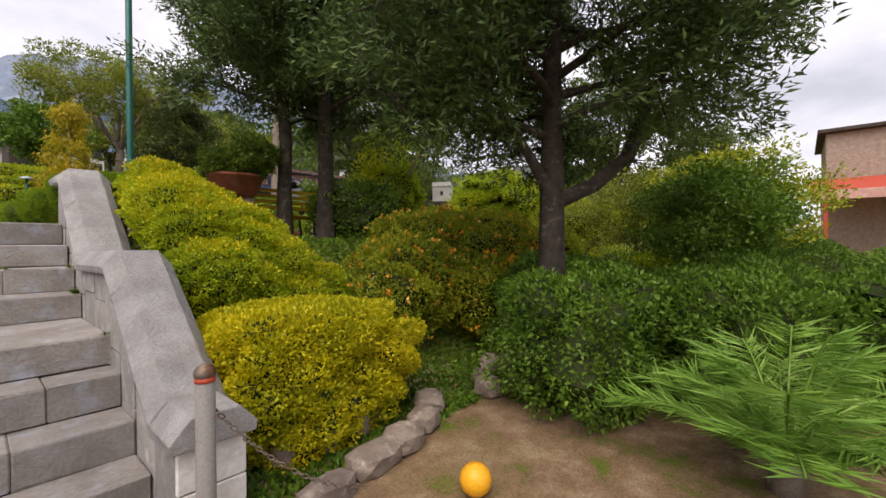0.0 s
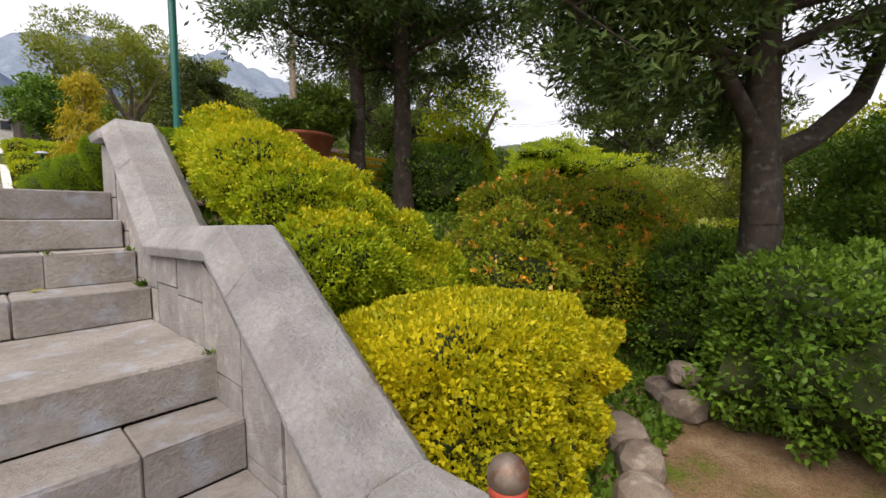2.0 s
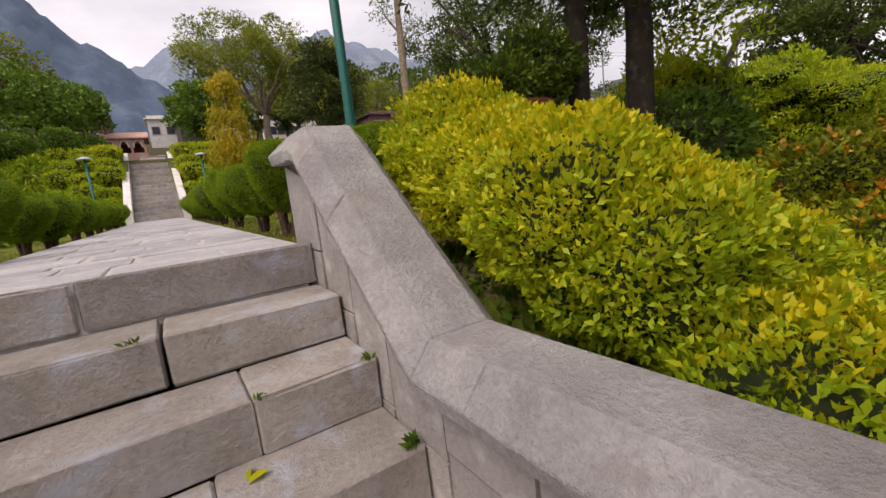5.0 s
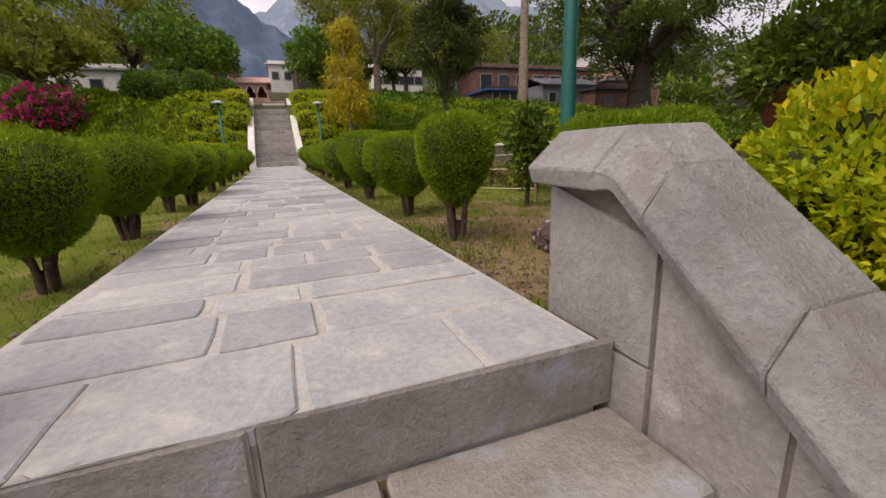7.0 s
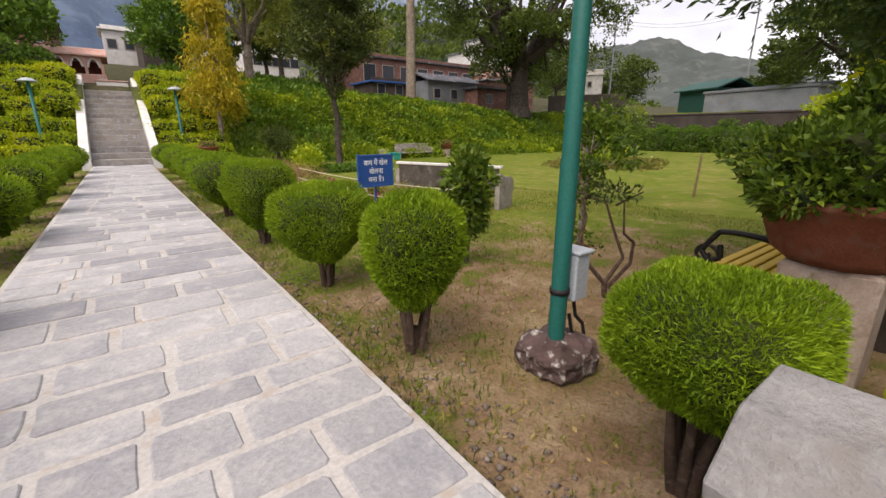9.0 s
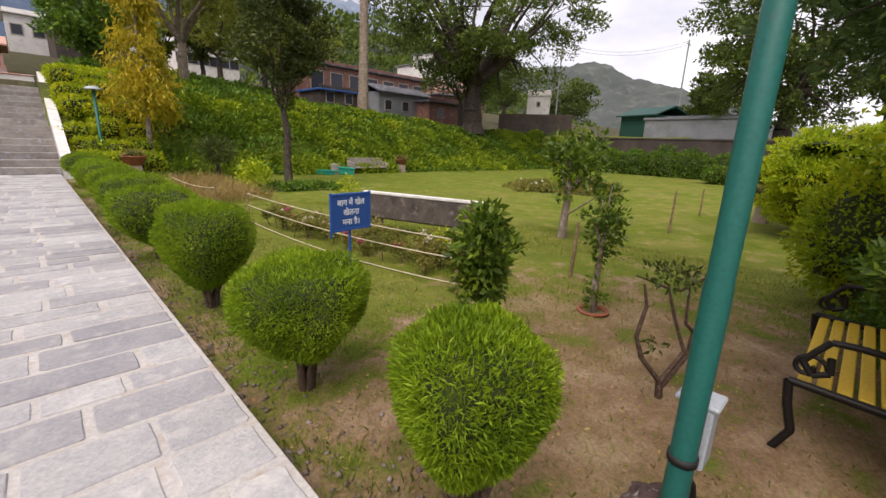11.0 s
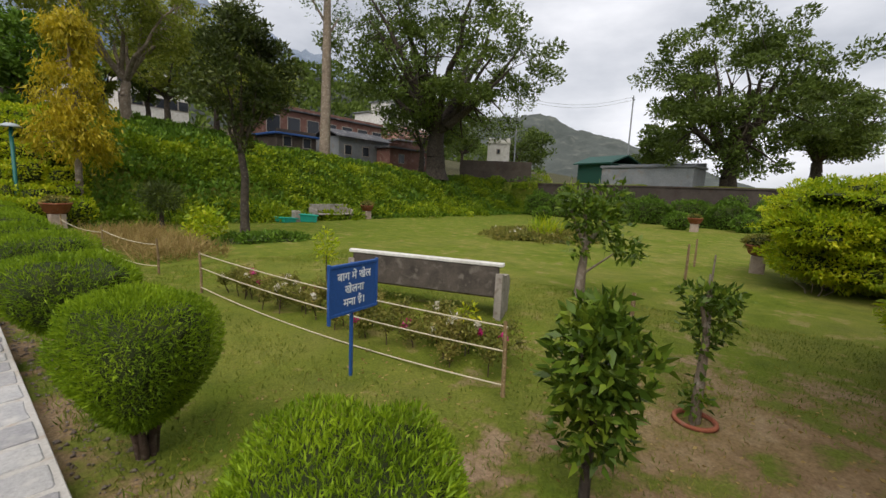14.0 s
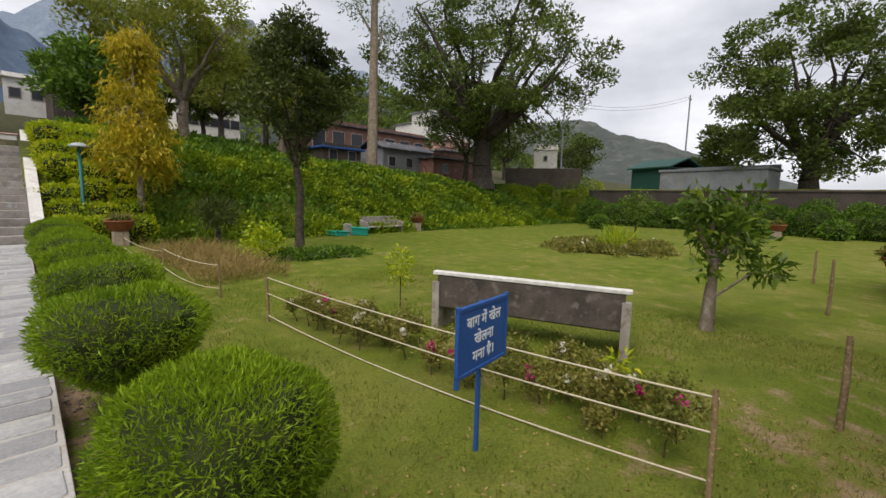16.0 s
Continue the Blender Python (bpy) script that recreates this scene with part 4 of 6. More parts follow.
# ---- conifers ----
def conifer(x, y, z, trunks, height, radius, low, seed, label, sweep=0.55, dense=1.0, forks=()):
    """A dark tree: upswept limbs that carry plumes of fine foliage, thick at the rim and open near the trunk."""
    g = np.random.default_rng(seed)
    ob = thing("conifer", x, y, z, label, "tree", "dark conifers")
    segs, p, n = [], [], []
    for tx, ty, r in trunks:
        prev = np.array((tx, ty, -0.3))
        for k in range(1, 9):
            q = np.array((tx + g.normal(0, 0.02), ty + g.normal(0, 0.02), height * k / 8))
            segs.append((prev - (0, 0, 0.06), prev + (0, 0, 0.06), r * (1.02 - 0.09 * (k - 1)), r * (0.99 - 0.09 * (k - 1))))
            segs.append((prev, q, r * (1.25 if k == 1 else 1 - 0.09 * (k - 1)), r * (1 - 0.09 * k)))
            prev = q
        for k in range(34):
            u = k / 34
            h = low + (height - low) * u ** 0.9
            a = 2.4 * k + g.uniform(-0.5, 0.5)
            ln = radius * g.uniform(0.72, 1.05) * (0.75 + 0.35 * math.sin(2.6 * u + 0.5))
            s = np.array((tx, ty, h - 0.3))
            for j in range(5):
                e = s + np.array((math.cos(a) + g.normal(0, 0.15), math.sin(a) + g.normal(0, 0.15), sweep - 0.1 * j)) * ln / 5
                segs.append((s, e, r * 0.32 * (1 - j * 0.18), r * 0.32 * (0.82 - j * 0.18)))
                s = e
                for c in range((0, 2, 4, 6, 7)[j]):
                    cc = e + g.normal(0, 0.30, 3) * (radius / 2.2) * np.array((1, 1, 0.85))
                    segs.append((e, cc, 0.012, 0.004))
                    m = int(135 * dense)
                    ax = unit(np.array(((math.cos(a) * 0.8 + g.normal(0, 0.4), math.sin(a) * 0.8 + g.normal(0, 0.4), g.uniform(-0.35, 0.75)),)))[0]
                    t = g.uniform(-0.26, 0.34, (m, 1))
                    off = ax * t + g.normal(0, 0.095, (m, 3)) * (1.15 - 1.6 * np.abs(t))
                    p.append(cc + off)
                    n.append(unit(ax * 0.9 + off * 2.0 + np.array((0, 0, -0.1))))
    for rows in forks:
        segs += [(np.array(rows[k][:3]), np.array(rows[k + 1][:3]), rows[k][3], rows[k + 1][3]) for k in range(len(rows) - 1)]
    part("trunk", tubes(segs, 6), M_BARK, ob)
    p, n = np.concatenate(p), np.concatenate(n)
    part("crown", leaf_mesh(p, n, 0.09, 0.026, 0.6, 0.0, 0.15), L_CYPRESS, ob)
    return ob


conifer(3.68, 0.34, float(ground_z(3.68, 0.34)), [(0, 0, 0.12), (0.62, -0.2, 0.15)], 6.2, 1.5, 2.1, 4, "tall dark weeping conifer with two trunks", 0.5, 0.85)
conifer(4.45, -3.9, float(ground_z(4.45, -3.9)), [(0, 0, 0.17)], 6.0, 2.1, 2.8, 6, "broad dark conifer with a thick trunk above the hedge", 0.36, 1.3,
        forks=[[(0, 0, 1.95, 0.10), (0.35, -0.3, 2.15, 0.085), (0.62, -0.55, 2.45, 0.07), (0.7, -0.7, 2.9, 0.05), (0.95, -0.9, 3.5, 0.03)], [(0, 0, 2.0, 0.08), (-0.2, 0.15, 2.4, 0.06), (-0.5, 0.4, 3.0, 0.04)]])
for k, (x, y, h, s, mat) in enumerate([(7.6, -4.9, 2.5, 1.0, L_DARK), (9.4, -5.0, 3.1, 1.5, L_LANTANA), (10.2, -3.4, 3.2, 1.5, L_FEATHER)]):
    clump_tree("understorey_tree", (x, y, float(ground_z(x, y))), 0.9, (0, 0, h * 0.72), (s, s, h * 0.34), 8, 75, 0.28 + 0.1 * s, 190, (0.075, 0.035), 0.07, mat, "low round leafy tree among the shrubs", 620 + k, group="understorey trees")
# weeds in the stair joints and a fallen leaf
g = np.random.default_rng(14)
for x, y, z, n, sz in [(0.97, -0.98, -0.66, 26, 0.05), (0.96, -0.66, -0.44, 14, 0.035), (0.2, -0.36, -0.22, 10, 0.03), (0.97, -2.08, -0.88, 12, 0.035), (0.55, -0.68, -0.44, 8, 0.03)]:
    p = np.array((x, y, z)) + g.normal(0, 0.012, (n, 3)) * (1, 1, 0.1)
    w = part("weed", leaf_mesh(p, np.tile(np.array((-0.3, -0.4, 1.0)), (n, 1)), sz, sz * 0.4, 0.6, 0.2, 0.3), L_GLOSSY)
    tagged(w, "small green weed sprouting from a stair joint", "weed", "weeds in the stairs")
lf = part("fallen_leaf", leaf_mesh(np.array(((0, 0, 0.004), (0.01, 0.02, 0.004))), np.array(((1.0, 0.3, 0.1), (0.2, 1.0, 0.1))), 0.075, 0.035, 0.05, 0, 0.1, True), L_DURANTA, None, at=pose(0.45, -0.80, -0.655))
tagged(lf, "yellow fallen leaf lying on a step", "leaf")


# ---- clipped round shrubs along the path ----
def round_shrub(width, crown, stem, seed, label, fine=1.0):
    g = np.random.default_rng(seed)
    ob = thing("round_shrub", 0, 0, 0, label, "shrub", "clipped shrubs along the path")
    segs = []
    for k in range(7):
        a = 6.283 * k / 7 + g.uniform(-0.3, 0.3)
        p = np.array((0.03 * math.cos(a), 0.03 * math.sin(a), -0.08))
        for j in range(3):
            o = 0.06 + 0.05 * j * width
            q = np.array((o * math.cos(a) + g.normal(0, 0.012), o * math.sin(a) + g.normal(0, 0.012), (j + 1) * (stem + 0.2) / 3))
            segs.append((p, q, 0.026 - 0.005 * j, 0.021 - 0.005 * j))
            p = q
    segs.append((np.array((0, 0, -0.1)), np.array((0, 0, stem * 0.5)), 0.05, 0.035))
    part("stem", tubes(segs), M_REDSTEM, ob)
    r = (width / 2, width / 2, crown / 2)
    taper = lambda z: 0.40 + 0.60 * float(smooth((z - stem + 0.12) / (crown * 0.85)))
    bl = [((0, 0, stem + crown / 2), r, 3.5, 0.05, 4, seed), ((0, 0, stem + crown * 0.28), (width * 0.33, width * 0.33, crown * 0.3), 2.0, 0.1, 5, seed + 1)]
    # solid core, its dark colour painting the shade within the crown
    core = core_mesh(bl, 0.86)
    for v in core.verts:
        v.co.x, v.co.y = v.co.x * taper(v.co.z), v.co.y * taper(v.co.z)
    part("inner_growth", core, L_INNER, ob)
    p, n = blob(bl[0][0], bl[0][1], 26000 / fine ** 1.9, 3.5, 0.05, 4, seed, 0.16)
    p2, n2 = blob(bl[1][0], bl[1][1], 3000 / fine ** 1.6, 2.0, 0.1, 5, seed + 1, 0.2)
    p, n = np.concatenate([p, p2]), np.concatenate([n, n2])
    p[:, :2] *= (0.40 + 0.60 * smooth((p[:, 2] - stem + 0.12) / (crown * 0.85)))[:, None]
    part("crown", leaf_mesh(p, n, 0.034 * fine, 0.0062 * fine, 0.7, 0.45, 0.1), L_THUJA, ob)
    return ob


SH = [round_shrub(0.54, 0.62, 0.30, 101, "small clipped round conifer shrub beside the path"), round_shrub(0.74, 0.62, 0.24, 103, "clipped round conifer shrub beside the path"),
      round_shrub(0.70, 0.76, 0.20, 105, "broad clipped round conifer shrub beside the path"),
      round_shrub(0.95, 0.66, 0.22, 107, "broad clipped round conifer shrub beside the path", 1.5), round_shrub(0.78, 0.62, 0.22, 109, "clipped round conifer shrub beside the path", 1.9),
      round_shrub(0.57, 0.48, 0.34, 111, "low clipped round conifer shrub beside the stair wall", 0.75)]
places = [(1.6, 0.6, 5), (1.36, 2.03, 0), (1.38, 3.42, 1), (1.33, 5.2, 2), (1.33, 7.25, 3), (1.4, 9.1, 3), (1.42, 10.9, 4), (1.4, 12.6, 3), (1.42, 14.3, 4), (1.4, 16.0, 3), (1.42, 17.6, 4),
          (-1.17, 2.07, 1), (-1.15, 3.47, 1), (-1.31, 5.73, 1), (-1.15, 6.4, 4), (-1.12, 8.3, 4), (-1.15, 10.2, 4), (-1.15, 12.0, 4), (-1.15, 14.0, 4), (-1.15, 16.2, 3)]
used = set()
for k, (x, y, s) in enumerate(places):
    m = pose(x, y, float(ground_z(x, y)), 0, 0, k * 67)
    if s in used:
        copy_thing(SH[s], m)
    else:
        SH[s].matrix_basis = m
        used.add(s)

# ---- lamp post ----
lamp = thing("lamp_post", 1.90, 1.43, LAWN, "dark green painted steel lamp post with a junction box", "lamp post")
part("shaft", turned([(0.046, 0.0), (0.046, 1.1), (0.042, 1.15), (0.042, 4.6), (0.0, 4.62)], 18), M_POLE, lamp)
jb = part("junction_box", box_bm(0.05, 0.165, -0.06, 0.06, 0.38, 0.64, bevel=0.008), M_BOX, lamp, "grey metal junction box")
part("box_lid", box_bm(0.046, 0.18, -0.075, 0.075, 0.64, 0.66, bevel=0.006), M_BOX, jb)
part("strap", turned([(0.046, 0.43), (0.053, 0.43), (0.053, 0.46), (0.046, 0.46)], 18), M_BLACKCABLE, lamp)
part("cable", wire([(0.13, 0.0, 0.37), (0.15, -0.01, 0.26), (0.21, -0.02, 0.2), (0.22, -0.03, 0.13), (0.16, -0.04, 0.12), (0.1, -0.03, 0.18), (0.06, -0.03, 0.3)], 0.011, 6), M_BLACKCABLE, lamp)
g = np.random.default_rng(33)
bm = bmesh.new()
bmesh.ops.create_icosphere(bm, subdivisions=4, radius=1)
for v in bm.verts:
    d = np.array(v.co)[None]
    q = d / (np.abs(d) ** 3).sum(axis=1, keepdims=True) ** (1 / 3)
    k = lumps(q, 0.06, 6, 4)[0] * lumps(q, 0.04, 14, 5)[0]
    v.co = Vector(q[0] * k * np.array((0.20, 0.19, 0.12)))
M_FOOT = rough_stone("rough_concrete_footing", (0.07, 0.045, 0.04), (0.17, 0.11, 0.1), (0.6, 0.57, 0.53), 9, 0.8, 0.95, 0)
tagged(part("lamp_footing", bm, M_FOOT, None, at=pose(1.91, 1.43, LAWN + 0.06)), "rough red-brown concrete footing splashed with white", "footing")


def park_lamp(x, y, z, h, label):
    ob = thing("park_lamp", x, y, z, label, "lamp post", "far path lamps")
    part("shaft", turned([(0.05, -0.2), (0.05, h), (0.0, h)], 10), M_POLE, ob)
    part("shade", turned([(0.0, h + 0.12), (0.12, h + 0.1), (0.26, h + 0.02), (0.27, h - 0.01), (0.0, h)], 16), M_BOX, ob)
    return ob


park_lamp(2.2, 20.4, float(ground_z(2.2, 20.4)), 2.6, "slim green lamp with a grey dish shade on the bank")
park_lamp(-2.0, 20.4, float(ground_z(-2.0, 20.4)), 2.6, "slim green lamp with a grey dish shade on the bank")


# ---- planters ----
def planter(x, y, z, ped, s, label, group, plant=True):
    ob = thing("planter", x, y, z, label, "planter", group)
    w = 0.5 * s
    part("pedestal", box_bm(-w * 0.42, w * 0.42, -w * 0.42, w * 0.42, -0.1, ped, bevel=0.02), M_PEDESTAL, ob, "worn plaster pedestal")
    part("bowl", turned([(0.0, ped), (0.46 * w, ped), (0.62 * w, ped + 0.06 * s), (0.80 * w, ped + 0.30 * s), (0.84 * w, ped + 0.31 * s), (0.84 * w, ped + 0.35 * s), (0.72 * w, ped + 0.35 * s), (0.66 * w, ped + 0.30 * s), (0.0, ped + 0.30 * s)], 28), M_TERRA, ob, "terracotta bowl")
    return ob


planter(3.0, 0.55, LAWN, 0.62, 0.95, "large terracotta bowl on a worn plaster pedestal", "planters")
bush("potted_shrub", (3.0, 0.55, LAWN + 0.9), [B((0, 0, 0.2), (0.44, 0.44, 0.22), 2.2, 0.14, 5, 201), B((-0.2, 0.12, 0.08), (0.24, 0.24, 0.14), 2.0, 0.2, 6, 202), B((0.25, -0.1, 0.38), (0.34, 0.34, 0.26), 2.0, 0.2, 6, 203)],
     4200, (0.05, 0.022), L_GLOSSY, "leafy green shrub spilling over a terracotta bowl", "potted plant", rise=0.3)
for x, y, s in [(2.85, 18.9, 0.9), (14.6, 19.0, 0.8), (12.9, 2.86, 0.7), (26.5, 6.2, 0.9)]:
    z = float(ground_z(x, y))
    planter(x, y, z, 0.42, s, "small terracotta bowl on a plaster pedestal at the lawn's edge", "planters")
    bush("potted_plant", (x, y, z + 0.42 + 0.28 * s), [B((0, 0, 0.1), (0.3, 0.3, 0.16), 2.0, 0.2, 5, 210)], 700, (0.09, 0.035), L_ROSE, "small plant in a terracotta bowl", "potted plant")


# ---- iron bench with yellow slats ----
def iron_bench(x, y, z, turn):
    ob = thing("iron_bench", x, y, z, "black cast-iron garden bench with yellow wooden slats", "bench", turn=turn)
    for k in range(6):
        part("seat_slat", box_bm(-0.68, 0.68, -0.23 + k * 0.08, -0.17 + k * 0.08, 0.40 - 0.006 * k, 0.425 - 0.006 * k, bevel=0.006), M_YELLOWSLAT, ob)
    for k in range(4):
        zz = 0.5 + k * 0.09
        part("back_slat", box_bm(-0.68, 0.68, -0.29 - 0.02 * k, -0.265 - 0.02 * k, zz, zz + 0.06, bevel=0.006), M_YELLOWSLAT, ob)
    for sx in (-0.7, 0.7):
        fr = part("end_frame", wire([(sx, 0.26, -0.02), (sx, 0.2, 0.12), (sx, 0.24, 0.26), (sx, 0.26, 0.4), (sx, -0.24, 0.38), (sx, -0.3, 0.6), (sx, -0.37, 0.84)], 0.022, 6), M_IRON, ob)
        part("rear_leg", wire([(sx, -0.34, -0.02), (sx, -0.24, 0.14), (sx, -0.22, 0.38)], 0.022, 6), M_IRON, fr)
        t = np.linspace(0, 1, 18)
        part("arm", wire([(sx, -0.3 + 0.62 * a if a < 0.75 else 0.165 + 0.06 * math.sin((a - 0.75) * 22), 0.62 + 0.05 * math.sin(3.0 * a) if a < 0.75 else 0.6 - 0.07 * (1 - math.cos((a - 0.75) * 22))) for a in t], 0.018, 6), M_IRON, fr)
        part("scroll", wire([(sx, 0.2 - 0.08 * math.cos(a) * (1 - a / 9), 0.5 + 0.08 * math.sin(a) * (1 - a / 9)) for a in np.linspace(0, 7, 16)], 0.013, 5), M_IRON, fr)
    return ob


iron_bench(3.75, 0.98, LAWN, 0)


# ---- stone benches ----
def stone_bench(x, y, z, turn, length, back, seat, leg, label, backtop):
    """Long bench: back panel along x, seat towards +y."""
    ob = thing("stone_bench", x, y, z, label, "bench", turn=turn)
    h = length / 2
    part("back_panel", box_bm(-h + 0.06, h - 0.06, -0.05, 0.03, 0.29, 0.68, bevel=0.01), back, ob)
    part("back_cap", box_bm(-h, h, -0.06, 0.04, 0.684, 0.73, bevel=0.008), backtop, ob)
    part("seat", box_bm(-h + 0.03, h - 0.03, 0.06, 0.48, 0.25, 0.31, bevel=0.012), seat, ob)
    for sx in (-h + 0.0, h - 0.09):
        part("leg", prism([(-0.07, -0.1), (0.46, -0.1), (0.46, 0.24), (0.50, 0.30), (0.50, 0.44), (0.40, 0.52), (0.08, 0.55), (-0.02, 0.6), (-0.07, 0.6)], sx, sx + 0.09), leg, ob)
    return ob


bdx, bdy = 5.15 - 4.38, 5.14 - 7.22
stone_bench(4.765, 6.18, LAWN, math.degrees(math.atan2(bdy, bdx)), math.hypot(bdx, bdy), M_DARKSTONE, M_BENCHSEAT, M_BENCHSTONE, "old stone bench with a sooty dark back and brown seat", M_WHITE)
stone_bench(12.5, 19.25, LAWN, 180, 2.1, M_BENCHSTONE, M_BENCHSTONE, M_BENCHSTONE, "pale worn stone bench at the far edge of the lawn", M_BENCHSTONE)

for k, (x, w, h, tn) in enumerate([(10.75, 0.8, 0.32, -14), (9.85, 0.7, 0.2, 10)]):
    bm = bmesh.new()
    box(bm, -w / 2, w / 2, -0.3, 0.3, 0, h, bevel=0.03)
    box(bm, -w / 2 - 0.04, w / 2 + 0.04, -0.34, 0.34, h - 0.04, h + 0.02, bevel=0.015)
    tagged(part("plastic_crate", bm, M_GREENTANK, None, at=pose(x, 18.5, LAWN, 0, 4, tn)), "turquoise plastic tub lying on the lawn", "tub", "turquoise tubs")
tagged(part("stone_block", box_bm(-0.14, 0.14, -0.14, 0.14, -0.05, 0.5, bevel=0.03), M_BENCHSTONE, None, at=pose(10.25, 18.4, LAWN, 0, 0, 15)), "pale stone block standing on the lawn", "stone")

# ---- sign ----
sign = thing("sign", 2.83, 5.2, LAWN, "blue enamel notice board on a blue steel post", "sign", turn=7)
part("post", box_bm(-0.013, 0.013, 0.012, 0.038, -0.15, 0.98, bevel=0.003), M_BLUE, sign)
board = part("board", box_bm(-0.27, 0.27, -0.006, 0.006, 0.57, 0.96, bevel=0.002), M_BLUE, sign)
for nm, a in (("frame_bar", (-0.285, 0.285, 0.955, 0.98)), ("frame_bar", (-0.285, 0.285, 0.555, 0.58))):
    part(nm, box_bm(a[0], a[1], -0.014, 0.014, a[2], a[3], bevel=0.003), M_BLUE, board)
for sx in (-0.285, 0.262):
    part("frame_bar", box_bm(sx, sx + 0.023, -0.013, 0.013, 0.50 if sx < 0 else 0.555, 0.99, bevel=0.003), M_BLUE, board)


def lettering(body, size, x, z, parent):
    cu = bpy.data.curves.new("lettering", "FONT")
    cu.body = body
    cu.size = size
    cu.align_x = "CENTER"
    cu.extrude = 0.001
    cu.offset = 0.0016
    tmp = new("lettering_source", cu)
    bpy.context.view_layer.update()
    me = bpy.data.meshes.new_from_object(tmp.evaluated_get(bpy.context.evaluated_depsgraph_get()))
    bpy.data.objects.remove(tmp)
    me.materials.clear()
    part("lettering", me, M_LETTER, parent, "white painted words", at=pose(x, -0.0085, z, 90, 0, 0))


lettering("\u092c\u093e\u0917 \u092e\u0947\u0902 \u0916\u0947\u0932", 0.095, 0.0, 0.845, board)
lettering("\u0916\u0947\u0932\u0928\u093e", 0.095, 0.0, 0.735, board)
lettering("\u092e\u0928\u093e \u0939\u0948\u0964", 0.095, 0.0, 0.625, board)

# ---- rope fence and rose bed ----
FENCE = [(3.40, 4.04, 0.62), (2.94, 8.72, 0.62), (2.94, 10.5, 0.6), (2.75, 13.2, 0.6), (2.6, 16.5, 0.6)]
for x, y, h in FENCE:
    gme = tubes([((0, 0, -0.15), (0.01, 0.01, h * 0.5), 0.019, 0.018), ((0.01, 0.01, h * 0.5), (0.0, 0.02, h), 0.018, 0.016)], 7)
    st = part("fence_stake", gme, M_STICK, None, at=pose(x, y, LAWN, 0, 0, 10))
    tagged(st, "thin bamboo stake wound with rope", "stake", "rope fence stakes")
for (a, b), hs in zip(zip(FENCE, FENCE[1:]), ((0.1, 0.38, 0.58), (), (0.14, 0.5), (0.2, 0.45))):
    for h in hs:
        n = 14
        pts = []
        for k in range(n + 1):
            t = k / n
            sag = 0.09 * 4 * t * (1 - t) * (1.2 - h)
            pts.append((a[0] + (b[0] - a[0]) * t, a[1] + (b[1] - a[1]) * t, LAWN + h - sag))
        tagged(part("rope", wire(pts, 0.0075, 5), M_ROPE), "slack pale rope strung between stakes", "rope", "fence ropes")
for x, y, h, tn in [(4.96, 3.55, 0.68, 6), (9.2, 3.76, 0.85, 8), (12.6, 4.1, 0.7, -6)]:
    st = part("stake", tubes([((0, 0, -0.15), (0.02, 0, h * 0.55), 0.026, 0.024), ((0.02, 0, h * 0.55), (0.05, 0.01, h), 0.024, 0.02)], 7), M_STICK, None, at=pose(x, y, LAWN, 0, tn * 0.4, 0))
    tagged(st, "weathered wooden stake standing in the lawn", "stake", "lawn stakes")

g = np.random.default_rng(44)
for k in range(58):
    t = g.random()
    x = 3.45 - 0.45 * t + g.uniform(0.08, 0.72)
    y = 4.3 + 4.2 * t + g.uniform(-0.1, 0.1)
    if abs(x - 2.83) < 0.2 and abs(y - 5.2) < 0.2:
        continue
    z = float(ground_z(x, y))
    ob = thing("rose_bush", x, y, z, "small thin rose bush in the rope-fenced bed", "rose bush", "roses in the bed")
    segs, tips = grow((0, 0, 0), 0.31 * g.uniform(0.6, 1.25), 0.007, 2, 3, 0.6, 300 + k, 0.5)
    part("stem", tubes(segs, 4), M_REDSTEM, ob)
    p = np.repeat(tips, 11, axis=0) + rng.normal(0, 0.04, (len(tips) * 11, 3))
    part("leaves", leaf_mesh(p, unit(rng.normal(0, 1, p.shape)), 0.036, 0.019, 0.8), L_ROSE, ob)
    if k % 2 == 0:
        q = np.repeat(tips[-3:] + (0, 0, 0.03), 14, axis=0) + rng.normal(0, 0.012, (42, 3))
        part("bloom", leaf_mesh(q, unit(rng.normal(0, 1, q.shape) + (0, 0, 0.6)), 0.032, 0.03, 0.8), F_MAGENTA if k % 4 else F_WHITE, ob, "pink or cream blooms")


# ---- small trees on the lawn ----
def small_tree(name, x, y, stems, blobs, per, leaf, mat, label, bark=None, spread=0.8, rise=0.2, core=0.5):
    z = float(ground_z(x, y))
    ob = thing(name, x, y, z, label, "small tree")
    part("stem", tubes(stems), bark or M_BARK, ob)
    ps, ns = [], []
    for c, r, cnt, sd in blobs:
        p, n = blob(c, r, cnt, 2.0, 0.16, 5, sd, 0.75)
        ps.append(p)
        ns.append(n)
    part("crown", leaf_mesh(np.concatenate(ps), np.concatenate(ns), leaf[0], leaf[1], spread, rise, 0.3), mat, ob)
    return ob


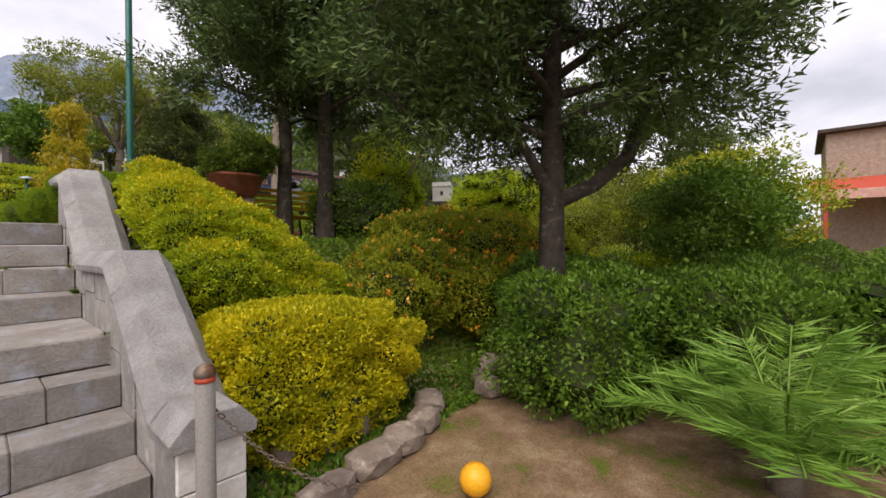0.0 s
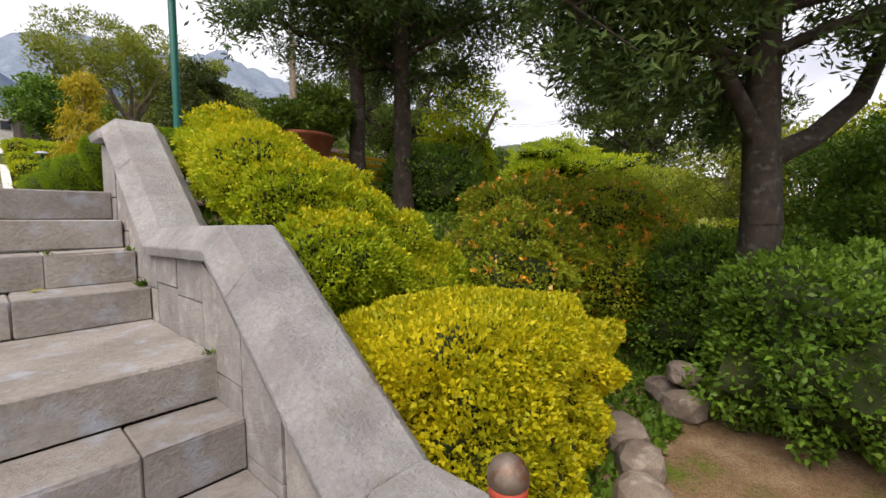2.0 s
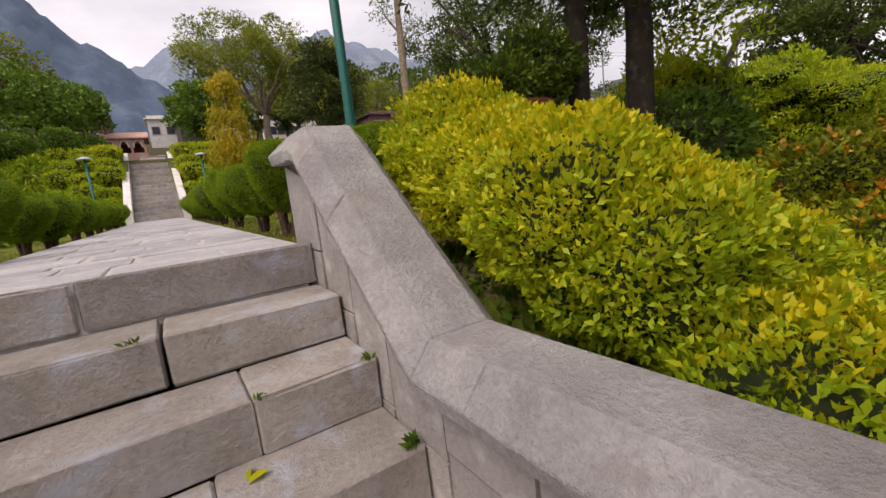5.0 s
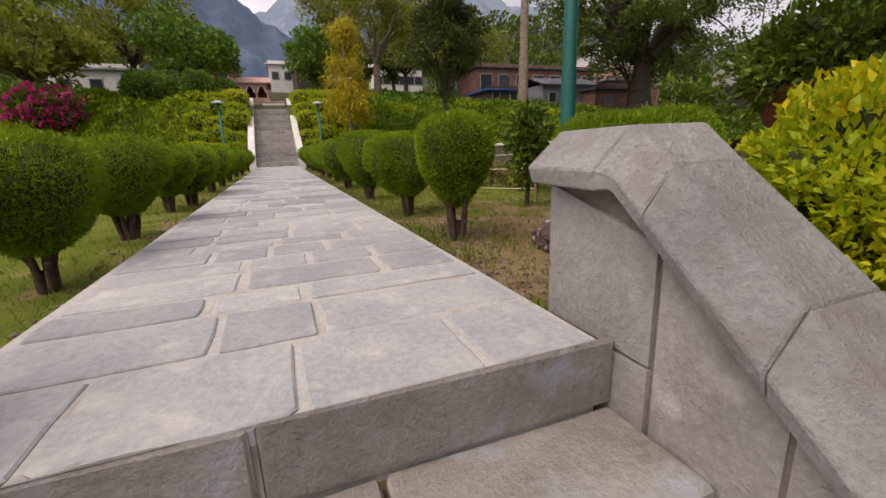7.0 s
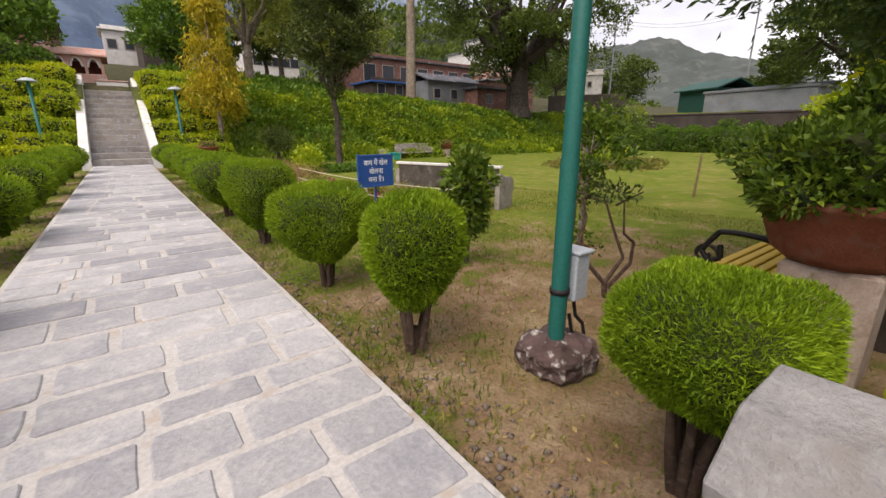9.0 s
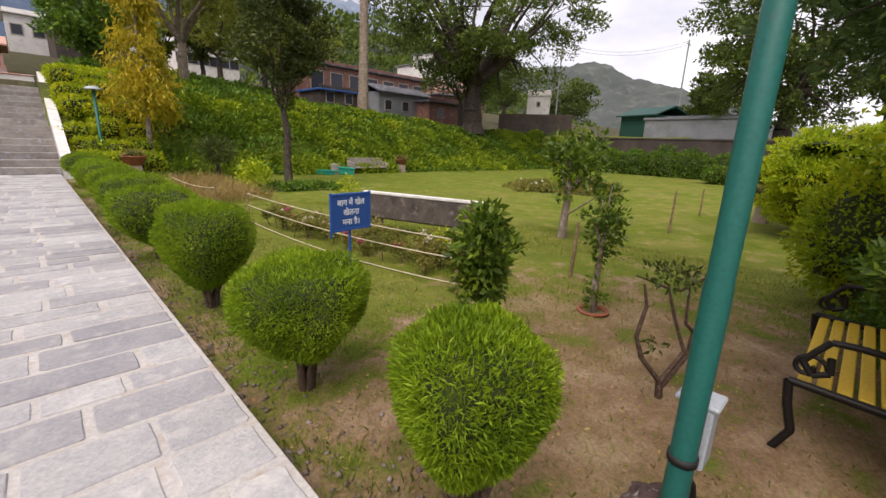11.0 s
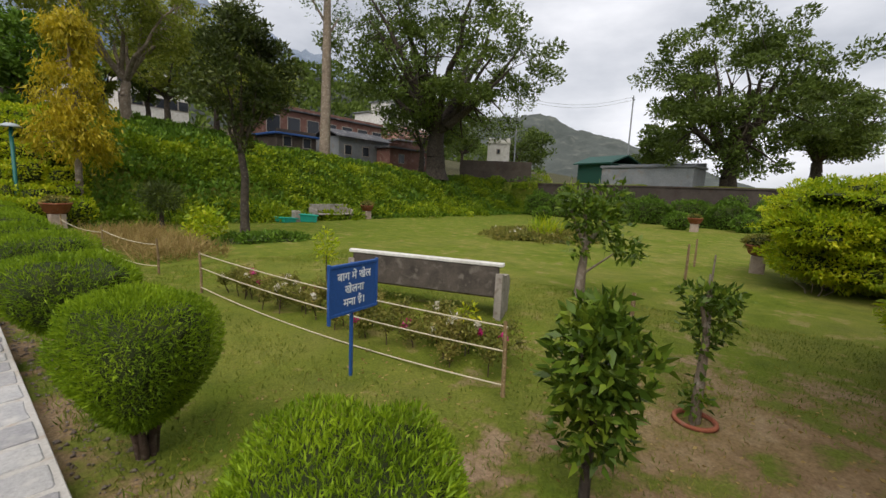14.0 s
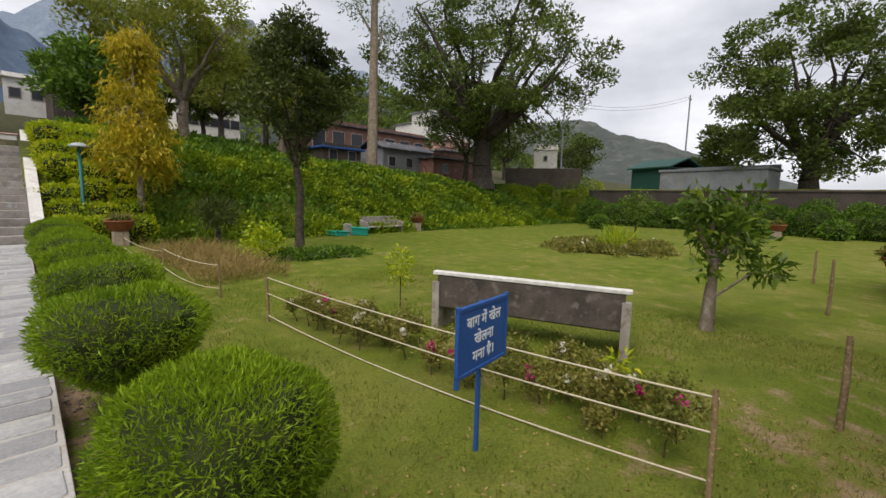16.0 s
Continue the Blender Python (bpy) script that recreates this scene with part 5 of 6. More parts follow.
small_tree("young_tree", 2.66, 3.11, [((0, 0, -0.1), (0.03, 0.01, 0.2), 0.03, 0.027), ((0.03, 0.01, 0.2), (0.02, 0.0, 0.5), 0.027, 0.022), ((0.02, 0, 0.5), (0.05, 0.03, 0.95), 0.022, 0.01), ((0.02, 0, 0.45), (-0.1, 0.05, 0.85), 0.014, 0.008), ((0.03, 0, 0.4), (0.13, -0.06, 0.8), 0.014, 0.008)],
           [((0.02, 0, 0.78), (0.23, 0.23, 0.24), 800, 1), ((0.03, 0, 0.5), (0.19, 0.19, 0.24), 520, 2), ((0.04, 0.02, 0.96), (0.16, 0.16, 0.13), 260, 3)], 0, (0.08, 0.035), L_GLOSSY, "young evergreen with glossy dark leaves on a thin trunk")
small_tree("young_tree", 4.1, 2.82, [((0, 0, -0.1), (-0.02, 0.0, 0.3), 0.042, 0.034), ((-0.02, 0, 0.3), (0.01, 0, 0.7), 0.034, 0.025), ((-0.06, 0, -0.1), (-0.04, 0.01, 0.3), 0.02, 0.012), ((0.05, 0.02, 0.9), (0.1, 0.02, 1.24), 0.008, 0.006), ((-0.05, 0.02, 0.9), (-0.06, 0.02, 1.12), 0.008, 0.006), ((0.01, 0, 0.7), (0.14, 0.02, 0.95), 0.022, 0.012), ((0.01, 0, 0.65), (-0.13, 0.04, 0.92), 0.02, 0.012)],
           [((0.0, 0, 0.96), (0.21, 0.21, 0.07), 230, 5), ((0.07, 0, 0.78), (0.17, 0.17, 0.15), 240, 4), ((0.0, 0, 0.58), (0.07, 0.07, 0.14), 60, 6), ((-0.02, 0, 0.22), (0.09, 0.09, 0.16), 80, 7)], 0, (0.065, 0.033), L_GLOSSY, "stumpy young tree with tufts of dark leaves", M_PALEBARK)
tagged(part("tree_ring", turned([(0.12, 0.0), (0.155, 0.0), (0.15, 0.022), (0.125, 0.022), (0.12, 0.0)], 20), M_TERRA, None, at=pose(4.1, 2.82, LAWN)), "low brick-red ring round the young tree", "tree ring")
small_tree("bare_shrub", 3.05, 1.83, [((1.35 * a[0], a[1] - 0.6 * a[0], a[2]), (1.35 * b[0], b[1] - 0.6 * b[0], b[2]), 0.75 * r, 0.75 * q) for a, b, r, q in [((0, 0, -0.1), (-0.02, 0, 0.12), 0.036, 0.03), ((-0.02, 0, 0.12), (-0.12, 0.03, 0.3), 0.024, 0.021), ((-0.12, 0.03, 0.3), (-0.17, 0.03, 0.46), 0.026, 0.019), ((-0.17, 0.03, 0.46), (-0.15, 0.02, 0.66), 0.018, 0.016), ((-0.15, 0.02, 0.66), (-0.18, 0.02, 0.8), 0.015, 0.01), ((-0.02, 0, 0.12), (0.04, -0.05, 0.34), 0.022, 0.019), ((0.04, -0.05, 0.34), (0.0, 0.0, 0.56), 0.018, 0.015), ((0.0, 0.0, 0.56), (-0.05, 0.02, 0.78), 0.015, 0.011), ((0.0, 0, 0.08), (0.14, 0.02, 0.26), 0.022, 0.02), ((0.14, 0.02, 0.26), (0.13, 0.0, 0.44), 0.019, 0.017), ((0.13, 0.0, 0.44), (0.05, -0.02, 0.52), 0.016, 0.013), ((0.05, -0.02, 0.52), (0.03, -0.02, 0.78), 0.013, 0.009), ((-0.05, 0.02, 0.76), (-0.2, 0.05, 0.85), 0.012, 0.007), ((0.0, 0.0, 0.74), (0.12, -0.04, 0.84), 0.012, 0.007)]],
           [((-0.05, 0, 0.84), (0.19, 0.19, 0.06), 170, 8), ((-0.17, 0.03, 0.42), (0.06, 0.06, 0.05), 22, 9)], 0, (0.045, 0.022), L_DEEP, "sparse shrub with bare branching stems and a tuft of leaves", M_REDSTEM)
small_tree("leafy_tree", 6.96, 4.84, [((0, 0, -0.1), (0.03, 0, 0.45), 0.09, 0.07), ((0.03, 0, 0.45), (0.1, 0, 0.85), 0.07, 0.05), ((0.1, 0, 0.85), (0.4, -0.2, 1.3), 0.04, 0.02), ((0.1, 0, 0.8), (-0.1, 0.2, 1.4), 0.04, 0.02), ((0.1, 0, 0.85), (0.15, 0.1, 1.6), 0.04, 0.02), ((0.03, 0, 0.4), (0.4, -0.35, 0.75), 0.02, 0.012)],
           [((0.1, 0, 1.35), (0.36, 0.36, 0.32), 420, 11), ((0.42, -0.22, 1.15), (0.28, 0.28, 0.32), 240, 12), ((-0.05, 0.15, 1.6), (0.2, 0.2, 0.2), 130, 13), ((0.62, -0.5, 0.8), (0.3, 0.26, 0.15), 130, 14), ((0.4, -0.2, 1.62), (0.2, 0.2, 0.26), 110, 15), ((0.0, 0.05, 0.85), (0.16, 0.16, 0.2), 60, 10)], 0, (0.14, 0.055), L_GLOSSY, "small tree with long glossy leaves on the lawn", M_PALEBARK)
small_tree("sapling", 4.67, 8.23, [((0, 0, -0.1), (0, 0, 0.5), 0.012, 0.008)], [((0, 0, 0.62), (0.17, 0.17, 0.27), 230, 16)], 0, (0.07, 0.032), L_LIME, "slender green sapling behind the rose bed")
small_tree("sapling", 3.85, 4.75, [((0, 0, -0.1), (0, 0, 0.35), 0.008, 0.006)], [((0, 0, 0.42), (0.1, 0.1, 0.12), 60, 17)], 0, (0.06, 0.025), L_LIME, "slender green sapling beside the stone bench")
small_tree("bright_shrub", 5.0, 13.9, [((0, 0, -0.1), (0, 0, 0.4), 0.03, 0.02)], [((0, 0, 0.5), (0.45, 0.45, 0.4), 500, 18)], 0, (0.13, 0.06), L_LIME, "bright yellow-green leafy shrub on the lawn")
small_tree("feather_palm_shrub", 5.2, 17.9, [((0, 0, -0.1), (0, 0, 0.6), 0.08, 0.06)], [((0, 0, 1.0), (0.55, 0.55, 0.42), 1300, 19)], 0, (0.26, 0.03), L_DEEP, "dark feathery shrub at the foot of the bank")
bush("low_ground_cover", (6.3, 13.6, LAWN), [B((0, 0, 0.05), (1.3, 0.6, 0.16), 2.4, 0.2, 6, 230)], 700, (0.1, 0.045), L_DARK, "low leafy ground cover round the tree", "ground cover")
bush("flower_bed_edge", (15.6, 9.6, LAWN), [B((0, 0, 0.05), (2.3, 1.8, 0.16), 2.6, 0.25, 6, 231)], 520, (0.12, 0.045), L_ROSE, "round planted bed in the lawn", "flower bed", flowers=(25, 0.06, F_WHITE))
small_tree("bed_tree", 17.0, 9.4, [((0, 0, -0.1), (0, 0, 1.0), 0.05, 0.03)], [((0, 0, 1.5), (0.5, 0.5, 0.6), 700, 20)], 0, (0.13, 0.055), L_GLOSSY, "young light green tree in the round bed")
small_tree("strap_plant", 14.8, 9.2, [((0, 0, -0.1), (0, 0, 0.1), 0.03, 0.02)], [((0, 0, 0.3), (0.6, 0.5, 0.3), 200, 21)], 0, (0.45, 0.04), L_LIME, "clump of upright strap leaves in the round bed", rise=1.5, spread=0.3)

# ---- right side of the lawn ----
bush("yellow_green_bush", (11.4, 1.7, LAWN), [B((0.3, -0.1, 1.7), (1.2, 1.1, 0.45), 2.0, 0.38, 7, 240), B((0.5, -0.6, 1.2), (1.4, 1.4, 0.5), 2.0, 0.38, 7, 241), B((-0.3, 0.2, 1.25), (0.9, 0.8, 0.35), 2.0, 0.25, 6, 242), B((0.2, -0.3, 0.65), (1.2, 1.2, 0.5), 2.0, 0.2, 6, 243)], 1300, (0.09, 0.032), L_LIME, "spreading yellow-green bush beside the lawn", "bush",
     stems=[(0, 0), (-0.5, 0.2)], stem_mat=M_PALEBARK, rise=0.3)
small_tree("leaning_tree", 5.75, 0.75, [((0, 0, -0.1), (0.25, -0.2, 0.5), 0.13, 0.11), ((0.25, -0.2, 0.5), (0.55, -0.35, 1.1), 0.11, 0.08), ((0.55, -0.35, 1.1), (0.5, 0.1, 1.7), 0.05, 0.03), ((0.55, -0.35, 1.1), (0.9, -0.6, 1.9), 0.06, 0.03), ((0.4, -0.3, 0.8), (0.1, 0.1, 1.3), 0.04, 0.02)],
           [((0.5, -0.2, 1.9), (0.8, 0.7, 0.6), 900, 22), ((0.3, 0.1, 1.5), (0.5, 0.5, 0.35), 400, 23)], 0, (0.11, 0.045), L_LIME, "small leaning tree with light green leaves", M_PALEBARK)
for k in range(9):
    y = 1.0 + 2.1 * k
    bush("boundary_hedge", (31.6, y, LAWN), [B((0, 0, 0.6), (0.8, 1.2, 0.95), 3.0, 0.16, 5, 250 + k), B((0.5, 0.4 - 0.2 * (k % 4), 1.25), (0.6, 0.7, 0.45 + 0.12 * (k % 3)), 2.0, 0.25, 5, 350 + k)], 520, (0.12, 0.06), L_DARK, "clipped dark hedge along the boundary wall", "hedge", "boundary hedge")
for x, y, s in [(27.5, 7.2, 0.6), (29.5, 4.2, 0.6), (25.8, 14.8, 0.5)]:
    bush("lawn_shrub", (x, y, LAWN), [B((0, 0, s * 0.8), (s, s, s * 0.8), 2.2, 0.14, 5, 260)], 300, (0.16, 0.07), L_DARK, "round green shrub near the boundary hedge", "shrub", "lawn shrubs")

# ---- far bank ----
def cover(name, x0, x1, y0, y1, count, leaf, mat, label, seed, lift=0.35, freq=1.3):
    g = np.random.default_rng(seed)
    x, y = g.uniform(x0, x1, count), g.uniform(y0, y1, count)
    d = np.stack([x, y, 0 * x], axis=1)
    edge = smooth((y - y0) / 0.7)
    z = ground_z(x, y) + lift * edge * (1 - 0.55 * smooth((y - 22.5) / 3)) * np.clip(lumps(d, 0.6, freq, seed) * lumps(d, 0.3, freq * 2.7, seed + 1) - 0.1, 0, 2) * (1 - 0.5 * g.random(count) ** 3)
    n = np.tile(np.array((0.0, -0.45, 0.8)), (count, 1))
    me = leaf_mesh(np.stack([x, y, z], axis=1), n, leaf[0], leaf[1], 0.55, 0.1, 0.3)
    return tagged(part(name, me, mat), label, "plants", kind="stuff")


def thicket(name, x0, x1, y0, y1, clumps, leaves, leaf, mat, label, seed):
    """Low shrubs crowding a slope: many domed clumps, each with its own height and spread."""
    g = np.random.default_rng(seed)
    ps, ns = [], []
    for k in range(clumps):
        x, y = g.uniform(x0, x1), g.uniform(y0, y1)
        r = g.uniform(0.5, 1.25) * (0.75 if y > 24 else 1.0)
        d = unit(g.normal(0, 1, (leaves, 3)) * (1, 1, 0.8))
        d[:, 2] = np.abs(d[:, 2]) - 0.12
        off = d * (0.45 + 0.55 * g.random((leaves, 1)) ** 0.5) * r * np.array((1.1, 0.9, g.uniform(0.5, 0.85)))
        ps.append(np.array((x, y, float(ground_z(x, y)))) + off)
        ns.append(unit(d + np.array((0, -0.25, 0.35))))
    return tagged(part(name, leaf_mesh(np.concatenate(ps), np.concatenate(ns), leaf[0], leaf[1], 0.5, 0.0, 0.3), mat), label, "plants", kind="stuff")


cover("bank_creeper", 3.6, 34, 18.9, 26.5, 22000, (0.22, 0.12), L_DARK, "thick green creeper covering the far bank", 401, 0.4, 1.1)
thicket("bank_thicket", 3.4, 34, 19.1, 26.2, 260, 430, (0.17, 0.085), L_BANK, "leafy green shrubs crowding the far bank", 411)
cover("bank_creeper_left", -24, -3.4, 19.2, 26.5, 12000, (0.28, 0.15), L_BANK, "thick green creeper covering the far bank", 402, 0.6, 1.5)
thicket("bank_thicket_left", -24, -3.4, 19.3, 26.2, 120, 220, (0.2, 0.1), L_BANK, "leafy green shrubs crowding the far bank", 412)
for sx, x0 in ((1, 1.75), (-1, -1.5)):
    for k in range(24):
        x, y = x0 + sx * (0.05 + 0.8 * (k % 3)) + 0.09 * math.sin(5 * k), 19.8 + 0.84 * (k // 3) + 0.16 * math.sin(3 * k)
        z = float(ground_z(x, y))
        bush("yellow_bank_shrub", (x, y, z), [B((0, 0, 0.34), (0.54, 0.5, 0.42), 3.0, 0.1, 5, 270 + k)], 480, (0.11, 0.055), L_LIME, "golden clipped shrub in tiers beside the far stairs", "shrub", "golden shrubs by the far stairs", rise=0.3)
for xa, xb, cnt, sd in ((-26, -2.6, 12000, 407), (2.9, 13.5, 6500, 408)):
    cover("plateau_brush", xa, xb, 26.4, 44, cnt, (0.36, 0.18), L_DARK, "rough dark scrub on the terrace beyond the bank", sd, 0.8, 0.9)
cover("dry_grass", 2.9, 4.6, 11.5, 16.5, 2600, (0.4, 0.016), L_DRY, "patch of tall dry straw-coloured grass", 405, 0.05)

# grass blades close to the path
g = np.random.default_rng(55)
n = 95000
x, y = np.where(g.random(n) < 0.25, g.uniform(-4.0, -0.95, n), g.uniform(1.1, 7.5, n)), g.uniform(0.3, 11.0, n)
dens = lumps(np.stack([x, y, 0 * x], axis=1), 0.7, 1.3, 77)
bare = np.exp(-((x - 3.0) / 1.8) ** 2 - ((y - 1.3) / 1.5) ** 2)
keep = (g.random(n) < np.clip(dens, 0.05, 1) * (1 - 0.85 * bare)) & ~((x > 2.9) & (x < 4.3) & (y > 4.1) & (y < 8.6) & (g.random(n) < 0.75))
x, y = x[keep], y[keep]
p = np.stack([x, y, ground_z(x, y) - 0.003], axis=1)
tagged(part("grass", leaf_mesh(p, np.tile(np.array((0, 0, 1.0)), (len(p), 1)), 0.045, 0.006, 0.55, 0.2, 0.3), L_GRASS), "short lawn grass with bare worn patches", "grass", kind="stuff")
n = 17000
x, y = g.uniform(1.4, 5.2, n), -3.55 + 3.3 * g.random(n) ** 1.3
p = np.stack([x, y, ground_z(x, y)], axis=1)
tagged(part("bank_undergrowth", leaf_mesh(p, np.tile(np.array((0, -0.3, 1.0)), (n, 1)), 0.06, 0.035, 0.9, 0.1, 0.3), L_DARK), "low leafy undergrowth on the shaded slope", "plants", kind="stuff")
n = 1500
x, y = g.uniform(1.05, 5.0, n), g.uniform(0.4, 5.5, n)
p = np.stack([x, y, ground_z(x, y) + 0.004], axis=1)
tagged(part("fallen_leaves", leaf_mesh(p, unit(np.stack([g.normal(0, 1, n), g.normal(0, 1, n), 0.12 + 0 * x], axis=1)), 0.035, 0.018, 0.1, 0, 0.1), L_DRY), "scattered dry leaves and chips on the soil", "litter", kind="stuff")

# ---- large and far trees ----
clump_tree("spreading_tree", (25.6, 24.0, 2.7), 3.2, (0.3, 0.2, 8.6), (8.6, 8.4, 6.4), 18, 190, 1.05, 170, (0.27, 0.13), 0.72, L_BROAD, "great spreading tree with a thick dark trunk", 501, inner=0.3)
clump_tree("spreading_tree", (35.6, 5.8, 2.2), 2.2, (0, 0.2, 6.6), (5.6, 5.8, 5.6), 16, 150, 0.95, 190, (0.26, 0.13), 0.5, L_BROAD, "great spreading tree behind the boundary wall", 507, inner=0.3)
clump_tree("broad_tree", (43.0, 1.2, 2.2), 2.6, (0, -0.6, 5.6), (3.2, 3.4, 3.0), 12, 70, 0.95, 190, (0.26, 0.13), 0.42, L_BROAD, "leafy tree behind the boundary wall", 511)
clump_tree("evergreen_tree", (6.93, 15.9, LAWN), 2.5, (0.0, 0, 4.8), (1.55, 1.55, 2.0), 9, 90, 0.42, 150, (0.14, 0.065), 0.13, L_DEEP, "upright evergreen tree with a bare trunk", 521, lean=(-0.08, 0.0))
clump_tree("broad_tree", (3.9, 30.5, 3.9), 1.3, (0, 0, 3.0), (2.1, 2.1, 1.7), 7, 45, 0.65, 130, (0.24, 0.12), 0.2, L_DARK, "dense dark green tree beyond the far stairs", 531)
clump_tree("broad_tree", (-3.8, 28.2, 3.6), 1.3, (0, 0, 3.1), (2.5, 2.5, 1.7), 7, 50, 0.7, 130, (0.24, 0.12), 0.22, L_DARK, "dense dark green tree beyond the far stairs", 533)
clump_tree("feathery_tree", (8.2, 33.0, 4.3), 2.6, (0, 0, 6.9), (5.2, 5.2, 2.5), 12, 120, 0.95, 210, (0.24, 0.09), 0.3, L_FEATHER, "tall feathery tree with pale green crown", 541, M_PALEBARK)
clump_tree("feathery_tree", (12.6, 29.5, 3.8), 1.6, (0, 0, 4.0), (2.6, 2.6, 2.2), 7, 45, 0.8, 110, (0.26, 0.1), 0.2, L_FEATHER, "feathery olive tree on the bank's edge", 543, M_PALEBARK)
for k, (x, y, h, w, mat) in enumerate([(31.0, 30.5, 9.0, 4.0, L_BROAD), (14.0, 45.0, 8.5, 3.6, L_FEATHER), (20.5, 51.0, 10.0, 4.6, L_BROAD), (5.0, 47.0, 7.0, 3.2, L_DARK), (27.0, 55.0, 10.0, 5.0, L_FEATHER), (50.0, 40.0, 9.0, 4.5, L_BROAD), (-8.0, 34.0, 8.0, 3.8, L_FEATHER),
                                       (-9.5, 23.5, 4.6, 2.6, L_FEATHER), (-15.0, 28.0, 6.5, 3.6, L_BROAD), (-5.5, 41.0, 6.0, 2.8, L_BROAD), (45.0, 27.0, 6.5, 3.4, L_BROAD), (44.0, 12.0, 5.5, 3.0, L_BROAD), (14.8, 53.0, 7.5, 2.4, L_BROAD), (11.0, 52.0, 6.5, 2.2, L_FEATHER)]):
    z = float(ground_z(x, y))
    clump_tree("slope_tree", (x, y, z), h * 0.28, (0, 0, h * 0.64), (w, w, h * 0.37), 7, 42, w * 0.28, 110, (0.34, 0.16), 0.03 * h, mat, "leafy tree among the houses on the slope", 560 + k, group="trees on the slope")
bt = thing("tall_bare_tree", 16.3, 25.2, 2.8, "tall straight pale trunk with few high branches", "tree")
part("trunk", tubes([((0, 0, -0.3), (0.1, 0, 4), 0.36, 0.29), ((0.1, 0, 4), (0.15, 0, 8), 0.29, 0.24), ((0.15, 0, 8), (0.2, 0, 13), 0.24, 0.15), ((0.15, 0, 7.5), (1.2, 0.3, 9.0), 0.09, 0.05), ((0.17, 0, 8.2), (-0.8, 0.3, 9.6), 0.09, 0.05), ((0.2, 0, 10), (1.6, 0.2, 12.0), 0.08, 0.05), ((0.2, 0, 10.5), (-1.5, 0.2, 12.5), 0.08, 0.05)], 9), M_PALEBARK, bt)
p = np.concatenate([rng.normal(0, 0.5, (260, 3)) + c for c in ((1.2, 0.3, 9.2), (-0.8, 0.3, 9.8), (1.6, 0.2, 12.2), (-1.5, 0.2, 12.7), (0.2, 0, 13.2))])
part("crown", leaf_mesh(p, unit(rng.normal(0, 1, p.shape) + (0, 0, -0.5)), 0.3, 0.07, 0.5), L_CYPRESS, bt)
# yellow column tree
yt = thing("yellow_tree", 3.65, 20.5, float(ground_z(3.65, 20.5)), "slender tree with drooping yellow foliage", "tree")
segs = [((0, 0, -0.3), (0.05, 0, 2.2), 0.12, 0.09), ((0.05, 0, 2.2), (0, 0, 6.2), 0.09, 0.02)]
ps, ns = [], []
g = np.random.default_rng(61)
for k in range(60):
    h = 1.9 + 4.4 * g.random()
    a, ln = g.uniform(0, 6.28), (1.2 - 0.16 * (h - 1.9)) * g.uniform(0.4, 1.0)
    e = np.array((ln * math.cos(a), ln * math.sin(a), h - 0.25))
    segs.append((np.array((0.02, 0, h)), e, 0.025, 0.01))
    ps.append(e + g.normal(0, 0.17, (150, 3)) * (1, 1, 1.3))
p = np.concatenate(ps)
part("trunk", tubes(segs, 6), M_PALEBARK, yt)
part("crown", leaf_mesh(p, unit(p * (0.3, 0.3, 0) + (0, 0, -1.0)), 0.2, 0.05, 0.5), L_YELLOWTREE, yt)
# left lawn
bush("bougainvillea", (-8.7, 22.2, float(ground_z(-8.7, 22.2))), [B((0, 0, 1.1), (1.1, 0.9, 0.9), 2.2, 0.15, 5, 281)], 500, (0.14, 0.07), L_DARK, "bougainvillea covered in magenta flowers", "bush", flowers=(700, 0.12, F_MAGENTA))
bush("golden_bush", (-6.6, 14.0, LAWN), [B((0, 0, 0.5), (1.3, 0.9, 0.6), 2.6, 0.1, 5, 282)], 500, (0.1, 0.045), L_DURANTA, "golden clipped bush on the far side of the path", "bush")
bush("grassy_shrub", (-4.6, 11.5, LAWN), [B((0, 0, 0.4), (1.8, 2.2, 0.5), 2.2, 0.2, 5, 283)], 350, (0.16, 0.03), L_BANK, "low feathery green shrub mass beside the path", "shrub", rise=0.8)
for x, y, w, h in [(-3.2, 24.6, 0.7, 1.6), (-2.2, 26.6, 0.6, 1.4), (-5.5, 25.5, 1.2, 1.6)]:
    z = float(ground_z(x, y))
    bush("column_shrub", (x, y, z), [B((0, 0, h * 0.5), (w, w, h * 0.5), 3.0, 0.08, 4, 284)], 420, (0.16, 0.07), L_DARK, "dark clipped shrub near the far stairs", "shrub")
sg = thing("notice_sign", -4.45, 9.9, LAWN - 0.13, "blue notice board with pale lettering on a post", "sign")
part("post", box_bm(-0.02, 0.02, 0.01, 0.05, -0.15, 0.75, bevel=0.004), M_BLUE, sg)
bb = part("board", box_bm(-0.38, 0.38, -0.01, 0.01, 0.5, 0.95, bevel=0.004), M_BLUE, sg)
for k in range(3):
    part("lettering_bar", box_bm(-0.28, 0.26 - 0.08 * k, -0.014, -0.011, 0.62 + 0.11 * (2 - k) - 0.03, 0.62 + 0.11 * (2 - k) + 0.02), M_LETTER, bb)

